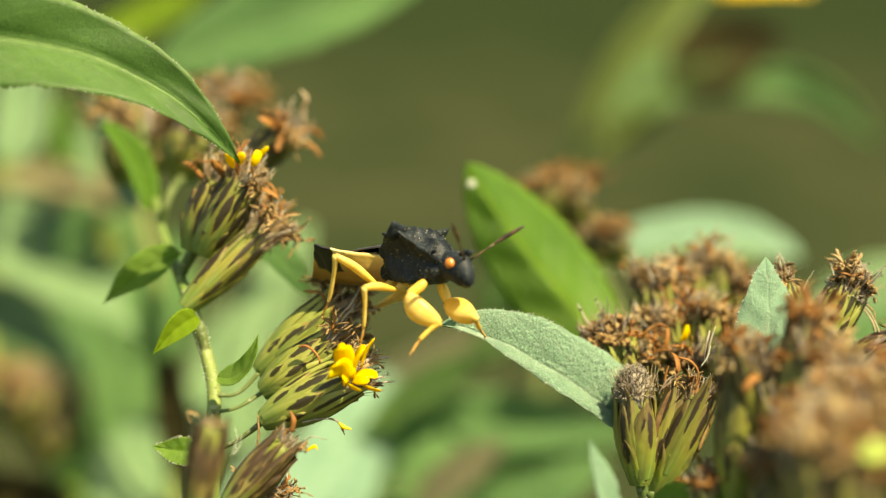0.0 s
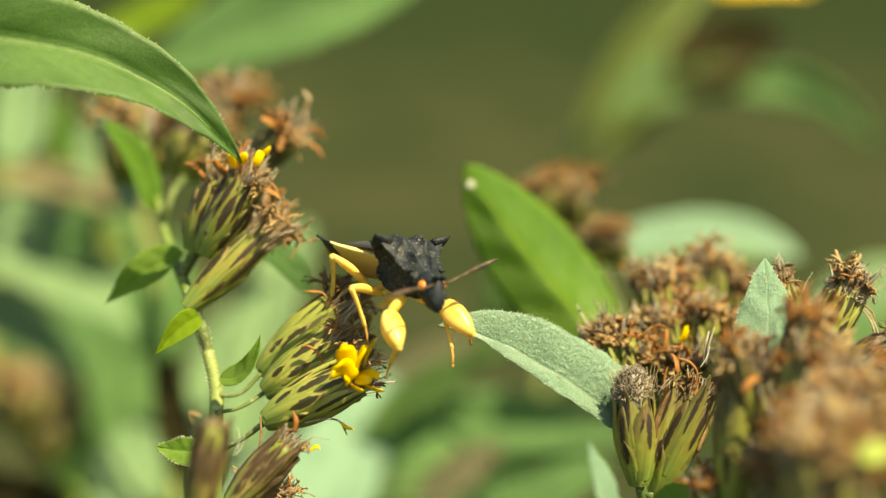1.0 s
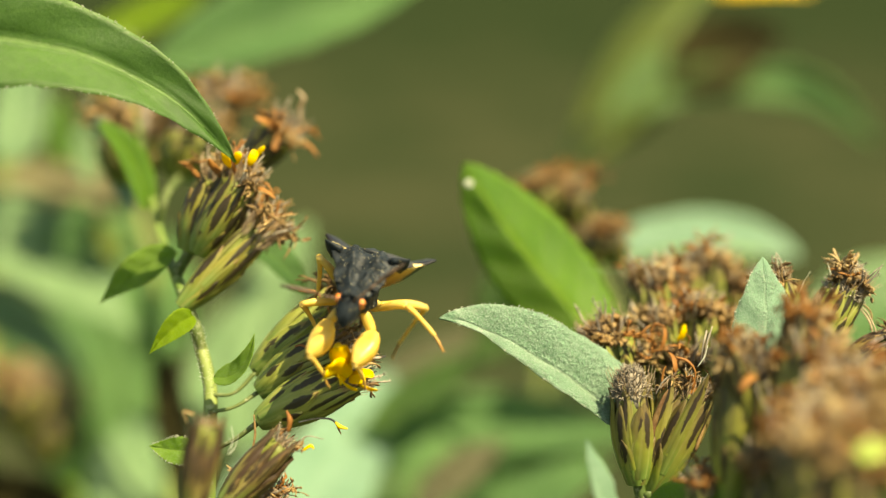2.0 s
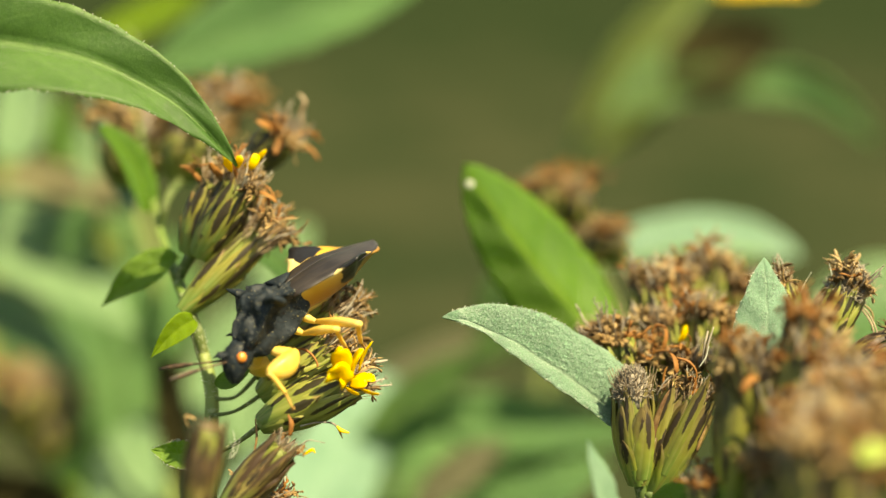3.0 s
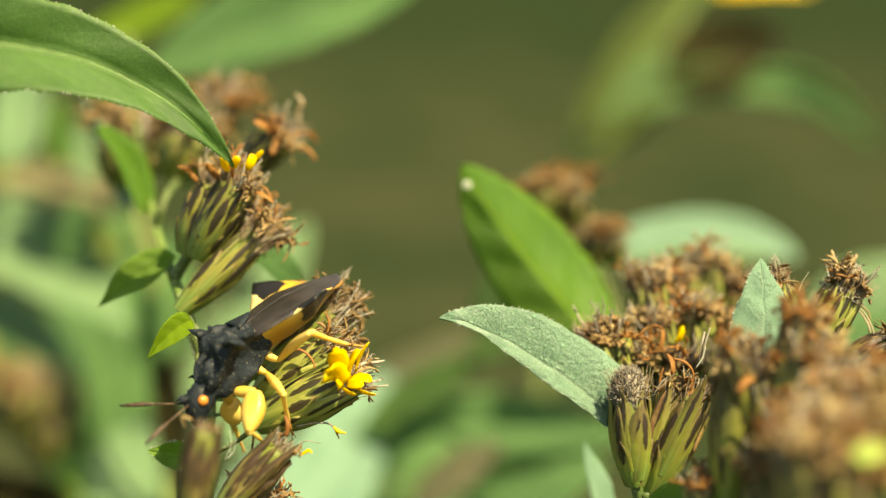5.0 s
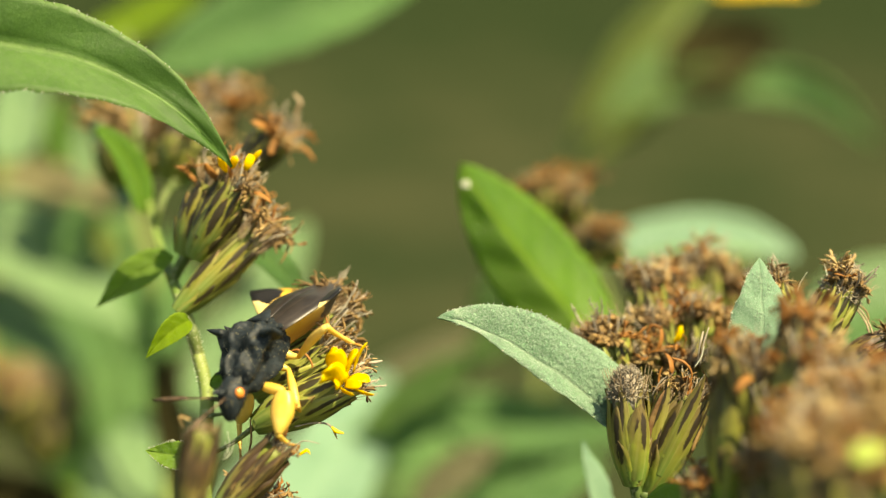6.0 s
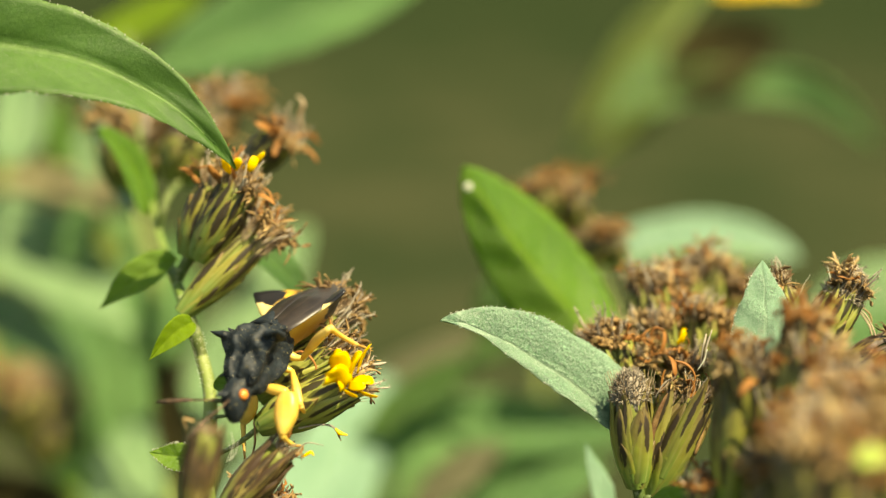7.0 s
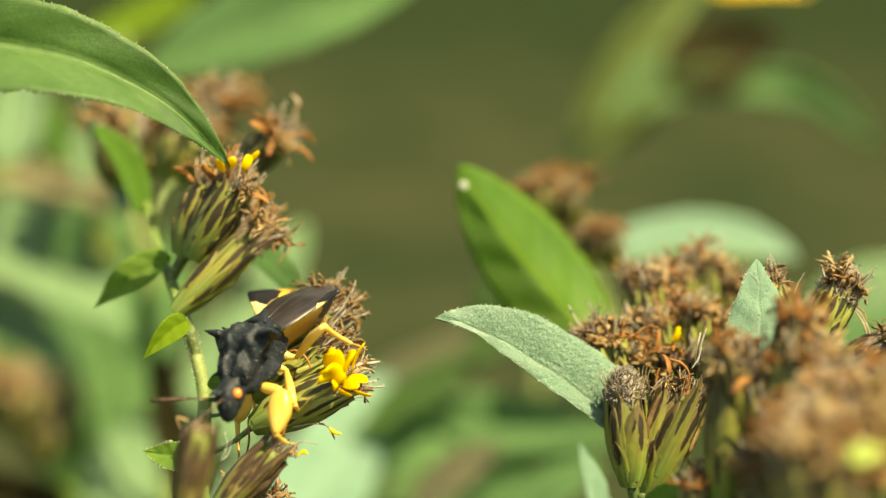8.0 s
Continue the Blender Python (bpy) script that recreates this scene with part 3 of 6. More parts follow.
# ---- the flower stem that carries the bug ----
def build_bug_plant():
    plant = thing("flower_stem", foot(V(-10.49, 0.0, -14.33)), "upright green stem with drying yellow-brown flower heads and leaves", "plant", "flowering stems")
    stem = grow_trunk(plant, [V(-10.56, 0.0, -14.33), V(-10.6, 0.5, -9.28), V(-10.66, 1.5, -6.54), V(-11.54, 2.6, -3.85), V(-12.72, 4.0, -1.34), V(-14.66, 9.0, 1.2), V(-16.63, 14.0, 6.01), V(-18.04, 16.0, 10.36)], (0.42, 0.34, 0.29, 0.27, 0.18, 0.15))
    for spec in (
        ([V(-11.1, 2.2, -4.97), V(-11.43, 2.0, -3.81), V(-11.96, 2.0, -2.83)], (0.24, 0.32, 0.24)),
        ([V(-12.72, 4.0, -1.34), V(-12.32, 3.6, -0.65), V(-11.96, 3.4, -0.11)], (0.25, 0.3)),
        ([V(-10.61, 1.2, -6.77), V(-9.51, 1.2, -6.69), V(-8.51, 1.5, -5.7)], (0.1, 0.08, 0.12)),
        ([V(-10.56, 0.6, -7.48), V(-9.41, 0.5, -7.26), V(-8.23, 1.0, -6.54)], (0.1, 0.08, 0.12)),
        ([V(-10.51, 0.3, -9.25), V(-9.29, -0.3, -8.65), V(-8.04, -0.5, -7.73)], (0.12, 0.1, 0.15)),
        ([V(-10.51, 0.0, -13.31), V(-10.19, -5.2, -11.72), V(-9.72, -8.5, -10.16)], (0.28, 0.28)),
        ([V(-10.51, 0.0, -13.31), V(-9.65, -2.0, -12.13), V(-9.32, -3.0, -11.08)], (0.28, 0.28)),
        ([V(-14.66, 9.0, 1.20), V(-14.21, 9.0, 2.82), V(-14.24, 13.0, 4.06)], (0.2, 0.2)),
    ):
        grow_stalk(plant, *spec)
    grow_head(plant, V(-12.12, 2.0, -2.78), V(-8.66, 3.0, 0.78), 0.76, 1, 17, 3, tuft=1.5, bract_mat=STREAK_BRACT)
    grow_head(plant, V(-12.06, 3.4, -0.14), V(-10.6, 3.4, 3.11), 0.98, 2, 10, 2, 1, bract_mat=STREAK_BRACT)
    grow_head(plant, V(-11.47, 2.8, -0.24), V(-9.43, 2.4, 3.17), 0.9, 3, 11, 2, 2, bract_mat=STREAK_BRACT)
    grow_head(plant, V(-8.62, 1.9, -5.79), V(-4.92, 1.9, -2.75), 1.0, 4, 10, 1, 0, wide=0.6)
    grow_head(plant, V(-8.31, 1.0, -6.59), V(-4.99, 0.9, -4.34), 0.92, 5, 10, 0, 1)
    grow_head(plant, V(-8.1, -0.6, -7.74), V(-4.2, -0.8, -5.75), 0.95, 6, 5, 0, 0, label="flower head with fresh bright yellow florets")
    grow_head(plant, V(-9.72, -8.5, -10.60), V(-9.08, -8.5, -6.96), 0.62, 7, 1, 0, wide=0.4, grey=False, dry=True, tuft=0.45)
    grow_head(plant, V(-9.49, -3.0, -11.32), V(-6.85, -2.6, -8.57), 0.76, 8, 3, 1, 1, wide=0.5, dry=True, tuft=0.55)
    grow_head(plant, V(-8.3, -1.0, -12.34), V(-7.66, -1.5, -11.11), 0.9, 9, 4, 3, wide=0.4, tuft=0.8)
    grow_head(plant, V(-14.40, 13.0, 3.75), V(-13.62, 13.0, 6.24), 1.28, 10, 10, 1, bracts=False)
    grow_head(plant, V(-13.21, 17.0, 6.24), V(-12.71, 17.0, 8.54), 1.22, 11, 12, 6, bracts=False)
    grow_head(plant, V(-9.96, 8.0, 4.09), V(-8.22, 8.0, 5.97), 0.9, 12, 6, 4, 6, bracts=False, wide=1.3)
    grow_head(plant, V(-18.04, 16.0, 3.58), V(-17.39, 16.0, 6.48), 1.65, 13, 14, bracts=False)
    # fresh yellow florets
    rng = random.Random(4)
    for a, b, k, s in (
        (V(-4.00, -2.3, -5.61), V(-4.80, -2.8, -4.63), 1, 1.10),
        (V(-4.11, -2.2, -5.42), V(-4.44, -2.7, -4.20), 0, 1.10),
        (V(-3.95, -1.9, -5.45), V(-3.80, -2.4, -4.22), 0, 1.00),
        (V(-3.60, -1.5, -5.23), V(-3.33, -2.0, -3.65), 3, 1.15),
        (V(-3.84, -1.8, -5.65), V(-3.01, -2.3, -5.11), 1, 0.72),
        (V(-3.95, -2.0, -5.73), V(-3.30, -2.5, -5.69), 0, 0.55),
        (V(-3.59, -1.8, -5.95), V(-2.77, -2.3, -6.40), 3, 0.75),
        (V(-4.27, -2.0, -5.83), V(-3.79, -2.5, -6.23), 3, 0.70),
        (V(-4.60, -1.6, -4.67), V(-4.96, -2.1, -4.09), 2, 0.50),
        (V(-4.20, -2.3, -5.29), V(-4.70, -2.8, -5.27), 0, 0.95),
        (V(-4.11, -2.2, -5.62), V(-4.56, -2.7, -5.77), 1, 0.60)):
        m = Matrix.Translation((a - BASE[plant.name]) * MM) @ aim(a, b, rng.uniform(-1, 1)) @ Matrix.Diagonal((s, s, s, 1))
        piece("petal", PETAL_MESHES[k], plant, m, "plump fresh yellow floret")
    for a, b, k, s in ((V(-9.75, 2.0, 3.94), V(-10.5, 1.4, 4.15), 1, 0.6), (V(-9.6, 1.8, 3.98), V(-9.2, 1.1, 4.5), 0, 0.5), (V(-9.18, 1.8, 4.04), V(-7.9, 1.6, 4.65), 3, 0.95), (V(-9.79, 1.6, 3.81), V(-9.92, 0.8, 4.13), 0, 0.65), (V(-8.92, 1.6, 3.92), V(-8.34, 1.2, 4.52), 1, 0.55)):
        m = Matrix.Translation((a - BASE[plant.name]) * MM) @ aim(a, b, 1.0) @ Matrix.Diagonal((s, s, s, 1))
        piece("petal", PETAL_MESHES[k], plant, m, "plump fresh yellow floret")
    grow_strands(plant, (
        ([V(-6.26, -1.2, -7.72), V(-5.51, -1.2, -7.57), V(-4.83, -1.2, -7.60), V(-4.48, -1.2, -7.92)], (0.05, 0.045, 0.06, 0.05), GREY_TIP),
        ([V(-4.63, -1.2, -7.72), V(-4.43, -1.2, -7.92), V(-4.08, -1.2, -8.02)], (0.06, 0.12, 0.04), YELLOW),
        ([V(-4.59, -1.1, -7.79), V(-4.49, -1.1, -8.04), V(-4.38, -1.1, -8.29)], (0.05, 0.06, 0.02), ORANGE),
        ([V(-3.63, -1.0, -5.15), V(-3.26, -1.0, -4.92), V(-2.73, -1.0, -4.87), V(-2.37, -1.0, -4.80)], (0.05, 0.08, 0.07, 0.09, 0.03), GREY_TIP),
        ([V(-5.45, 1.0, -2.27), V(-5.68, 1.0, -2.01), V(-6.10, 1.0, -1.96), V(-6.52, 1.0, -1.93)], (0.06, 0.07, 0.09, 0.03), ORANGE),
        ([V(-5.53, 1.0, -2.71), V(-5.42, 1.0, -2.32), V(-5.63, 1.0, -2.03)], (0.04, 0.06, 0.04), RUST),
        ([V(-5.01, -0.2, -3.68), V(-4.91, -0.2, -3.17), V(-5.06, -0.2, -2.66)], (0.05, 0.08, 0.03), ORANGE),
        ([V(-5.69, -0.6, -5.44), V(-5.54, -0.6, -5.06), V(-5.79, -0.6, -4.60), V(-6.20, -0.6, -4.34), V(-6.50, -0.6, -4.40)], (0.04, 0.06, 0.08, 0.05), ORANGE),
        ([V(-4.67, 1.4, -2.33), V(-4.72, 1.4, -1.86), V(-4.51, 1.4, -1.55)], (0.03, 0.035, 0.02), GREY_TIP),
        ([V(-4.16, 1.2, -2.33), V(-3.77, 1.2, -1.75), V(-3.61, 1.2, -1.23)], (0.05, 0.07, 0.03), GREY_TIP),
        ([V(-6.59, -2.6, -7.96), V(-6.49, -2.6, -7.47), V(-6.64, -2.6, -7.05)], (0.10, 0.16, 0.05), ORANGE),
        ([V(-6.02, -2.4, -8.85), V(-5.62, -2.4, -8.61), V(-5.47, -2.4, -8.75)], (0.06, 0.1, 0.04), YELLOW),
        ([V(-6.53, -2.2, -9.13), V(-5.91, -2.2, -8.26), V(-5.05, -2.2, -8.34)], (0.03, 0.04, 0.02), GREY_TIP),
        ([V(-8.31, -1.5, -8.99), V(-8.16, -1.5, -8.24), V(-8.21, -1.5, -7.36)], (0.05, 0.07, 0.04), RUST),
        ([V(-9.05, -3.5, -8.69), V(-8.81, -3.5, -8.20), V(-8.91, -3.5, -7.60)], (0.02, 0.02, 0.01), HAIR),
        ([V(-8.96, -3.5, -8.81), V(-8.71, -3.5, -8.45), V(-8.62, -3.5, -7.96)], (0.02, 0.02, 0.01), HAIR),
        ([V(-9.08, -3.6, -8.82), V(-8.84, -3.6, -8.55), V(-8.99, -3.6, -8.07)], (0.02, 0.02, 0.01), HAIR),
        ([V(-10.14, -5.5, -6.87), V(-10.57, -5.5, -6.76), V(-10.42, -5.5, -7.22)], (0.06, 0.06, 0.03), RUST),
        ([V(-8.42, 2.4, 2.96), V(-8.15, 2.4, 2.56), V(-8.10, 2.4, 1.84)], (0.06, 0.10, 0.12, 0.05), ORANGE),
        ([V(-8.63, 2.4, 3.17), V(-8.15, 2.4, 3.06), V(-7.83, 2.4, 2.56)], (0.05, 0.08, 0.05), ORANGE),
        ([V(-10.26, 2.6, 4.12), V(-10.85, 2.6, 4.20), V(-11.44, 2.6, 4.09)], (0.06, 0.10, 0.04), ORANGE),
        ([V(-7.07, 8.0, 5.54), V(-6.60, 8.0, 5.18), V(-6.26, 8.0, 4.72)], (0.08, 0.13, 0.07), ORANGE),
        ([V(-7.07, 8.0, 6.55), V(-7.19, 8.0, 7.13), V(-6.98, 8.0, 7.71), V(-7.30, 8.0, 8.14)], (0.07, 0.1, 0.14, 0.06), PAPPUS),
    ))
    stem_hairs(plant, stem, V(-10.45, 0.1, -6.65), V(-11.21, 0.9, -3.41), 0.3, 150, 3)
    up = V(0, -0.6, 0.8)
    grow_leaf(plant, (V(-15.57, 10.5, 2.07), V(-15.87, 10.5, 5.13), V(-17.87, 9.5, 6.60), 1.6, V(0.45, -0.8, 0.4)), SHEEN_LEAF, "small bright green leaf", point=0.5)
    grow_leaf(plant, (V(-12.73, 4.0, -0.19), V(-14.69, 4.5, -0.85), V(-16.57, 4.5, -2.67), 1.7, V(0.2, -0.85, 0.4)), BRIGHT_LEAF, point=1.1, fold=0.35, widest=0.36)
    grow_leaf(plant, (V(-11.39, 1.0, -3.1), V(-12.14, 0.2, -3.45), V(-13.18, 0.0, -4.79), 1.15, V(0.5, -0.75, 0.4)), GLOW_LEAF, point=1.1, fold=0.7, widest=0.33)
    grow_leaf(plant, (V(-10.23, 0.0, -5.82), V(-8.75, -0.5, -6.08), V(-8.3, -0.8, -3.82), 1.1, V(-0.1, -0.75, 0.55)), BRIGHT_LEAF, fold=0.4, point=1.1, widest=0.33)
    grow_leaf(plant, (V(-11.02, -0.3, -9.16), V(-12.06, -0.5, -9.13), V(-13.03, -0.7, -8.85), 1.3, V(0.2, -0.8, 0.1)), BRIGHT_LEAF, point=1.1, fold=0.35, widest=0.33, hairs=60)
    grow_leaf(plant, (V(-10.39, 7.0, 0.6), V(-8.11, 7.0, 0.03), V(-6.82, 7.0, -2.4), 2.0, up), BROAD_LEAF)
    return plant


BUG_PLANT = build_bug_plant()


def build_long_leaf():
    """The long toothed leaf that reaches in over the heads."""
    plant = thing("long_leaf_shoot", foot(V(-29.38, -3.0, -20.96)), "long toothed green leaf on its own shoot", "plant", "flowering stems")
    grow_trunk(plant, [V(-29.38, -3.0, -20.96), V(-29.62, -3.0, -3.88), V(-27.67, -3.0, 8.2), V(-27.42, -3.0, 14.42)], (0.8, 0.7, 0.6, 0.4))
    grow_leaf(plant, (V(-28.18, -3.01, 8.45), V(-14.48, -2.55, 11.45), V(-9.28, 0.28, 3.93), 5.03, V(-0.35, -0.93, -0.05)), TOP_LEAF, "broad green leaf with a pale lit edge", hairs=110, face2=V(0.25, -0.78, 0.57), halves=(0.88, 1.1), fold=0.46, widest=0.26, point=0.95, wave=0.03, teeth=0.035)
    return plant


LONG_LEAF = build_long_leaf()


# ---- the plant on the other side ----
def build_seed_plant():
    plant = thing("flower_stem", foot(V(11.81, 2.0, -22.74)), "leafy green stem with clustered brown withered flower heads", "plant", "flowering stems")
    grow_trunk(plant, [V(11.81, 2.0, -22.74), V(11.41, 2.0, -14.8), V(11.18, 3.0, -11.26), V(11.81, 5.0, -7.73)], (0.9, 0.7, 0.5))
    for spec in (
        ([V(11.41, 2.0, -14.27), V(9.72, 0.5, -12.12), V(9.38, 0.0, -10.95)], (0.3, 0.3)),
        ([V(11.41, 2.0, -14.27), V(9.43, 0.3, -11.83), V(8.95, 0.0, -10.49)], (0.28, 0.28)),
        ([V(11.41, 2.0, -14.27), V(9.57, 3.0, -9.65), V(8.7, 3.5, -6.47)], (0.28, 0.28)),
        ([V(11.41, 2.0, -14.27), V(15.78, 2.0, -8.44), V(17.02, 1.2, -4.81)], (0.34, 0.3)),
        ([V(15.78, 2.0, -8.44), V(17.35, 1.0, -6.49), V(18.41, 0.6, -5.54)], (0.28, 0.26)),
        ([V(11.41, 2.0, -14.27), V(14.49, 1.0, -6.75), V(15.66, 1.0, -3.62)], (0.28, 0.26)),
    ):
        grow_stalk(plant, *spec)
    grow_head(plant, V(9.39, 0.4, -11.12), V(10.64, 0.6, -7.02), 0.82, 21, 4, 0, 1, wide=0.4, broad=True, grey=False, tuft=0.9)
    grow_head(plant, V(9.67, 0.2, -11.09), V(11.69, 0.0, -6.77), 0.82, 27, 5, 1, 1, wide=0.4, broad=True, tuft=0.9)
    grow_head(plant, V(8.85, -0.5, -10.61), V(8.6, -0.5, -6.45), 0.85, 22, 0, 0, broad=True, label="closed head with a grey woolly tip", grey=False, wool=True)
    grow_head(plant, V(8.66, 3.2, -6.71), V(7.77, 2.6, -4.25), 1.0, 23, 14, 2, wide=1.2, clumps=True)
    for k, (base, top, r) in enumerate((
        (V(10.87, 7.0, -5.68), V(10.51, 6.5, -1.96), 1.17),
        (V(12.32, 9.6, -5.89), V(12.23, 9.1, -1.88), 1.17),
        (V(14.05, 10.9, -5.4), V(14.32, 10.4, -1.17), 1.22),
        (V(15.11, 10.9, -6.0), V(15.99, 10.4, -2.52), 1.17),
        (V(10.97, 5.0, -6.9), V(10.67, 4.5, -3.82), 1.06),
        (V(12.63, 5.7, -6.97), V(12.67, 5.2, -3.31), 1.11),
        (V(13.75, 6.4, -7.04), V(14.41, 5.8, -4.18), 1.06),
        (V(9.96, 3.8, -7.59), V(9.65, 3.2, -5.37), 0.95),
        (V(11.6, 3.1, -7.92), V(11.7, 2.6, -5.58), 1.01),
    )):
        grow_stalk(plant, [V(11.81, 5.0, -7.73), (base + V(11.81, 5.0, -7.73)) / 2 + V(0.1, 0, 0), base], (0.26, 0.22, 0.24))
        grow_head(plant, base, top, r * 0.86, 30 + k, 13, 3, k % 2, wide=0.4, clumps=True, tuft=1.0)
    grow_head(plant, V(17.02, 1.2, -4.94), V(18.66, 1.0, -1.93), 0.88, 24, 8, 2, 0, tuft=1.05, wide=0.2, wool=True, clumps=True, tan=6)
    grow_head(plant, V(18.41, 0.6, -5.54), V(20.61, 0.6, -4.43), 0.8, 25, 6, 0, dry=True)
    grow_head(plant, V(16.31, 1.5, -4.18), V(15.65, 1.5, -1.81), 0.8, 26, 8)
    perch = grow_leaf(plant, (V(9.33, 1.34, -8.68), V(2.98, 0.03, -3.19), V(0.05, -0.73, -3.03), 3.39, V(0.05, -0.75, 0.66)), DOWNY_LEAF, "pale downy pointed green leaf", hairs=80, down=4200, fold=1.07, cup=0.45, widest=0.2, teeth=0.025, point=0.84, halves=(0.77, 1.05))
    grow_leaf(plant, (V(14.75, -0.3, -6.6), V(14.75, -0.9, -3.2), V(14.55, -0.6, -0.36), 3.3, V(0.3, -0.8, 0.52)), MINT_LEAF, "pale downy pointed green leaf", hairs=90, down=1800, fold=-0.2, widest=0.36, point=0.8)
    grow_leaf(plant, (V(9.19, 11.9, -5.39), V(4.31, 12.6, -0.30), V(1.24, 10.9, 4.58), 4.66, V(-0.05, -0.97, 0.25)), SHEEN_LEAF, "bright green leaf with a shaded half", fold=-0.62, cup=-0.18, widest=0.39, point=0.79, halves=(1.03, 1.25), wave=0.03)
    grow_leaf(plant, (V(7.66, -6.0, -11.79), V(6.28, -7.0, -9.98), V(5.94, -7.0, -7.71), 1.6, V(0.5, -0.6, 0.65)), MINT_LEAF)
    grow_leaf(plant, (V(9.08, -2.0, -11.64), V(10.88, -3.0, -9.98), V(12.62, -4.0, -10.53), 1.8, V(0, -0.6, 0.8)), BRIGHT_LEAF)
    for a, b, k, scale, stock in ((V(11.2, 2.5, -4.35), V(11.67, 2.4, -3.81), 0, 0.55, PETAL_MESHES), (V(11.44, 2.6, -4.25), V(11.24, 2.4, -3.65), 1, 0.5, PETAL_MESHES),
                                  (V(10.3, 2.2, -4.81), V(10.75, 2.0, -4.1), 1, 0.7, STRAP_MESHES), (V(10.56, 0.0, -5.82), V(10.94, -0.2, -4.83), 2, 0.75, STRAP_MESHES), (V(10.15, 0.0, -6.38), V(9.85, 0.0, -5.1), 0, 0.6, STRAP_MESHES)):
        m = Matrix.Translation((a - BASE[plant.name]) * MM) @ aim(a, b, 1.0) @ Matrix.Diagonal((scale, scale, scale, 1))
        piece("petal", stock[k], plant, m)
    part("speck", ball(V(1.50, 10.3, 3.45), 0.24, 0.06, 0.22), HAIR, plant, "small white speck on the leaf tip")
    grow_strands(plant, (
        ([V(19.00, 0.8, -2.44), V(19.39, 0.8, -2.83), V(19.77, 0.8, -3.40), V(19.96, 0.8, -4.13)], (0.05, 0.05, 0.06, 0.04), PAPPUS),
        ([V(18.86, 0.6, -2.56), V(19.45, 0.6, -2.77), V(19.92, 0.6, -3.60), V(20.05, 0.6, -4.27)], (0.04, 0.05, 0.05, 0.03), PAPPUS),
        ([V(19.13, 1.0, -2.37), V(19.71, 1.0, -2.71), V(19.92, 1.0, -3.10), V(19.86, 1.0, -3.75)], (0.05, 0.06, 0.05, 0.03), RUST),
        ([V(11.92, -0.2, -5.22), V(12.07, -0.2, -4.32), V(12.33, -0.2, -3.50)], (0.04, 0.05, 0.07, 0.03), GREY_TIP),
        ([V(11.83, -0.1, -5.10), V(11.94, -0.1, -4.38), V(12.09, -0.1, -3.69)], (0.05, 0.06, 0.09, 0.05), GREY_TIP),
        ([V(11.62, -0.4, -5.33), V(11.93, -0.4, -4.87), V(12.08, -0.4, -4.36)], (0.03, 0.05, 0.02), HAIR),
        ([V(11.35, -0.5, -6.34), V(11.50, -0.5, -5.57), V(11.15, -0.5, -5.06), V(10.59, -0.5, -4.86)], (0.03, 0.06, 0.1, 0.04), ORANGE),
        ([V(11.18, -0.3, -6.36), V(11.34, -0.3, -5.80), V(11.13, -0.3, -5.34)], (0.04, 0.06, 0.03), TAN),
        ([V(9.92, -0.2, -6.37), V(10.38, -0.2, -5.91), V(10.84, -0.2, -5.47)], (0.05, 0.06, 0.04), PAPPUS),
        ([V(9.76, -0.1, -6.63), V(10.14, -0.1, -5.99), V(10.65, -0.1, -5.61)], (0.05, 0.06, 0.03), GREY_TIP),
        ([V(9.76, 1.6, -3.92), V(10.03, 1.6, -3.53), V(10.47, 1.6, -3.66)], (0.05, 0.12, 0.06), ORANGE),
        ([V(9.35, -0.9, -8.95), V(9.61, -0.9, -7.69), V(10.01, -0.9, -6.67), V(10.21, -0.9, -6.29)], (0.16, 0.2, 0.12, 0.02), RUST),
        ([V(11.46, -0.6, -9.12), V(11.79, -0.6, -8.23), V(12.04, -0.6, -7.47)], (0.1, 0.12, 0.02), RUST),
        ([V(17.98, 0.6, -1.53), V(17.87, 0.6, -1.01), V(17.77, 0.6, -0.62)], (0.03, 0.03, 0.01), HAIR),
        ([V(16.53, 0.8, -2.05), V(16.73, 0.8, -1.53), V(17.05, 0.8, -1.01)], (0.03, 0.02, 0.01), HAIR),
    ))
    return plant, perch


SEED_PLANT, PERCH = build_seed_plant()


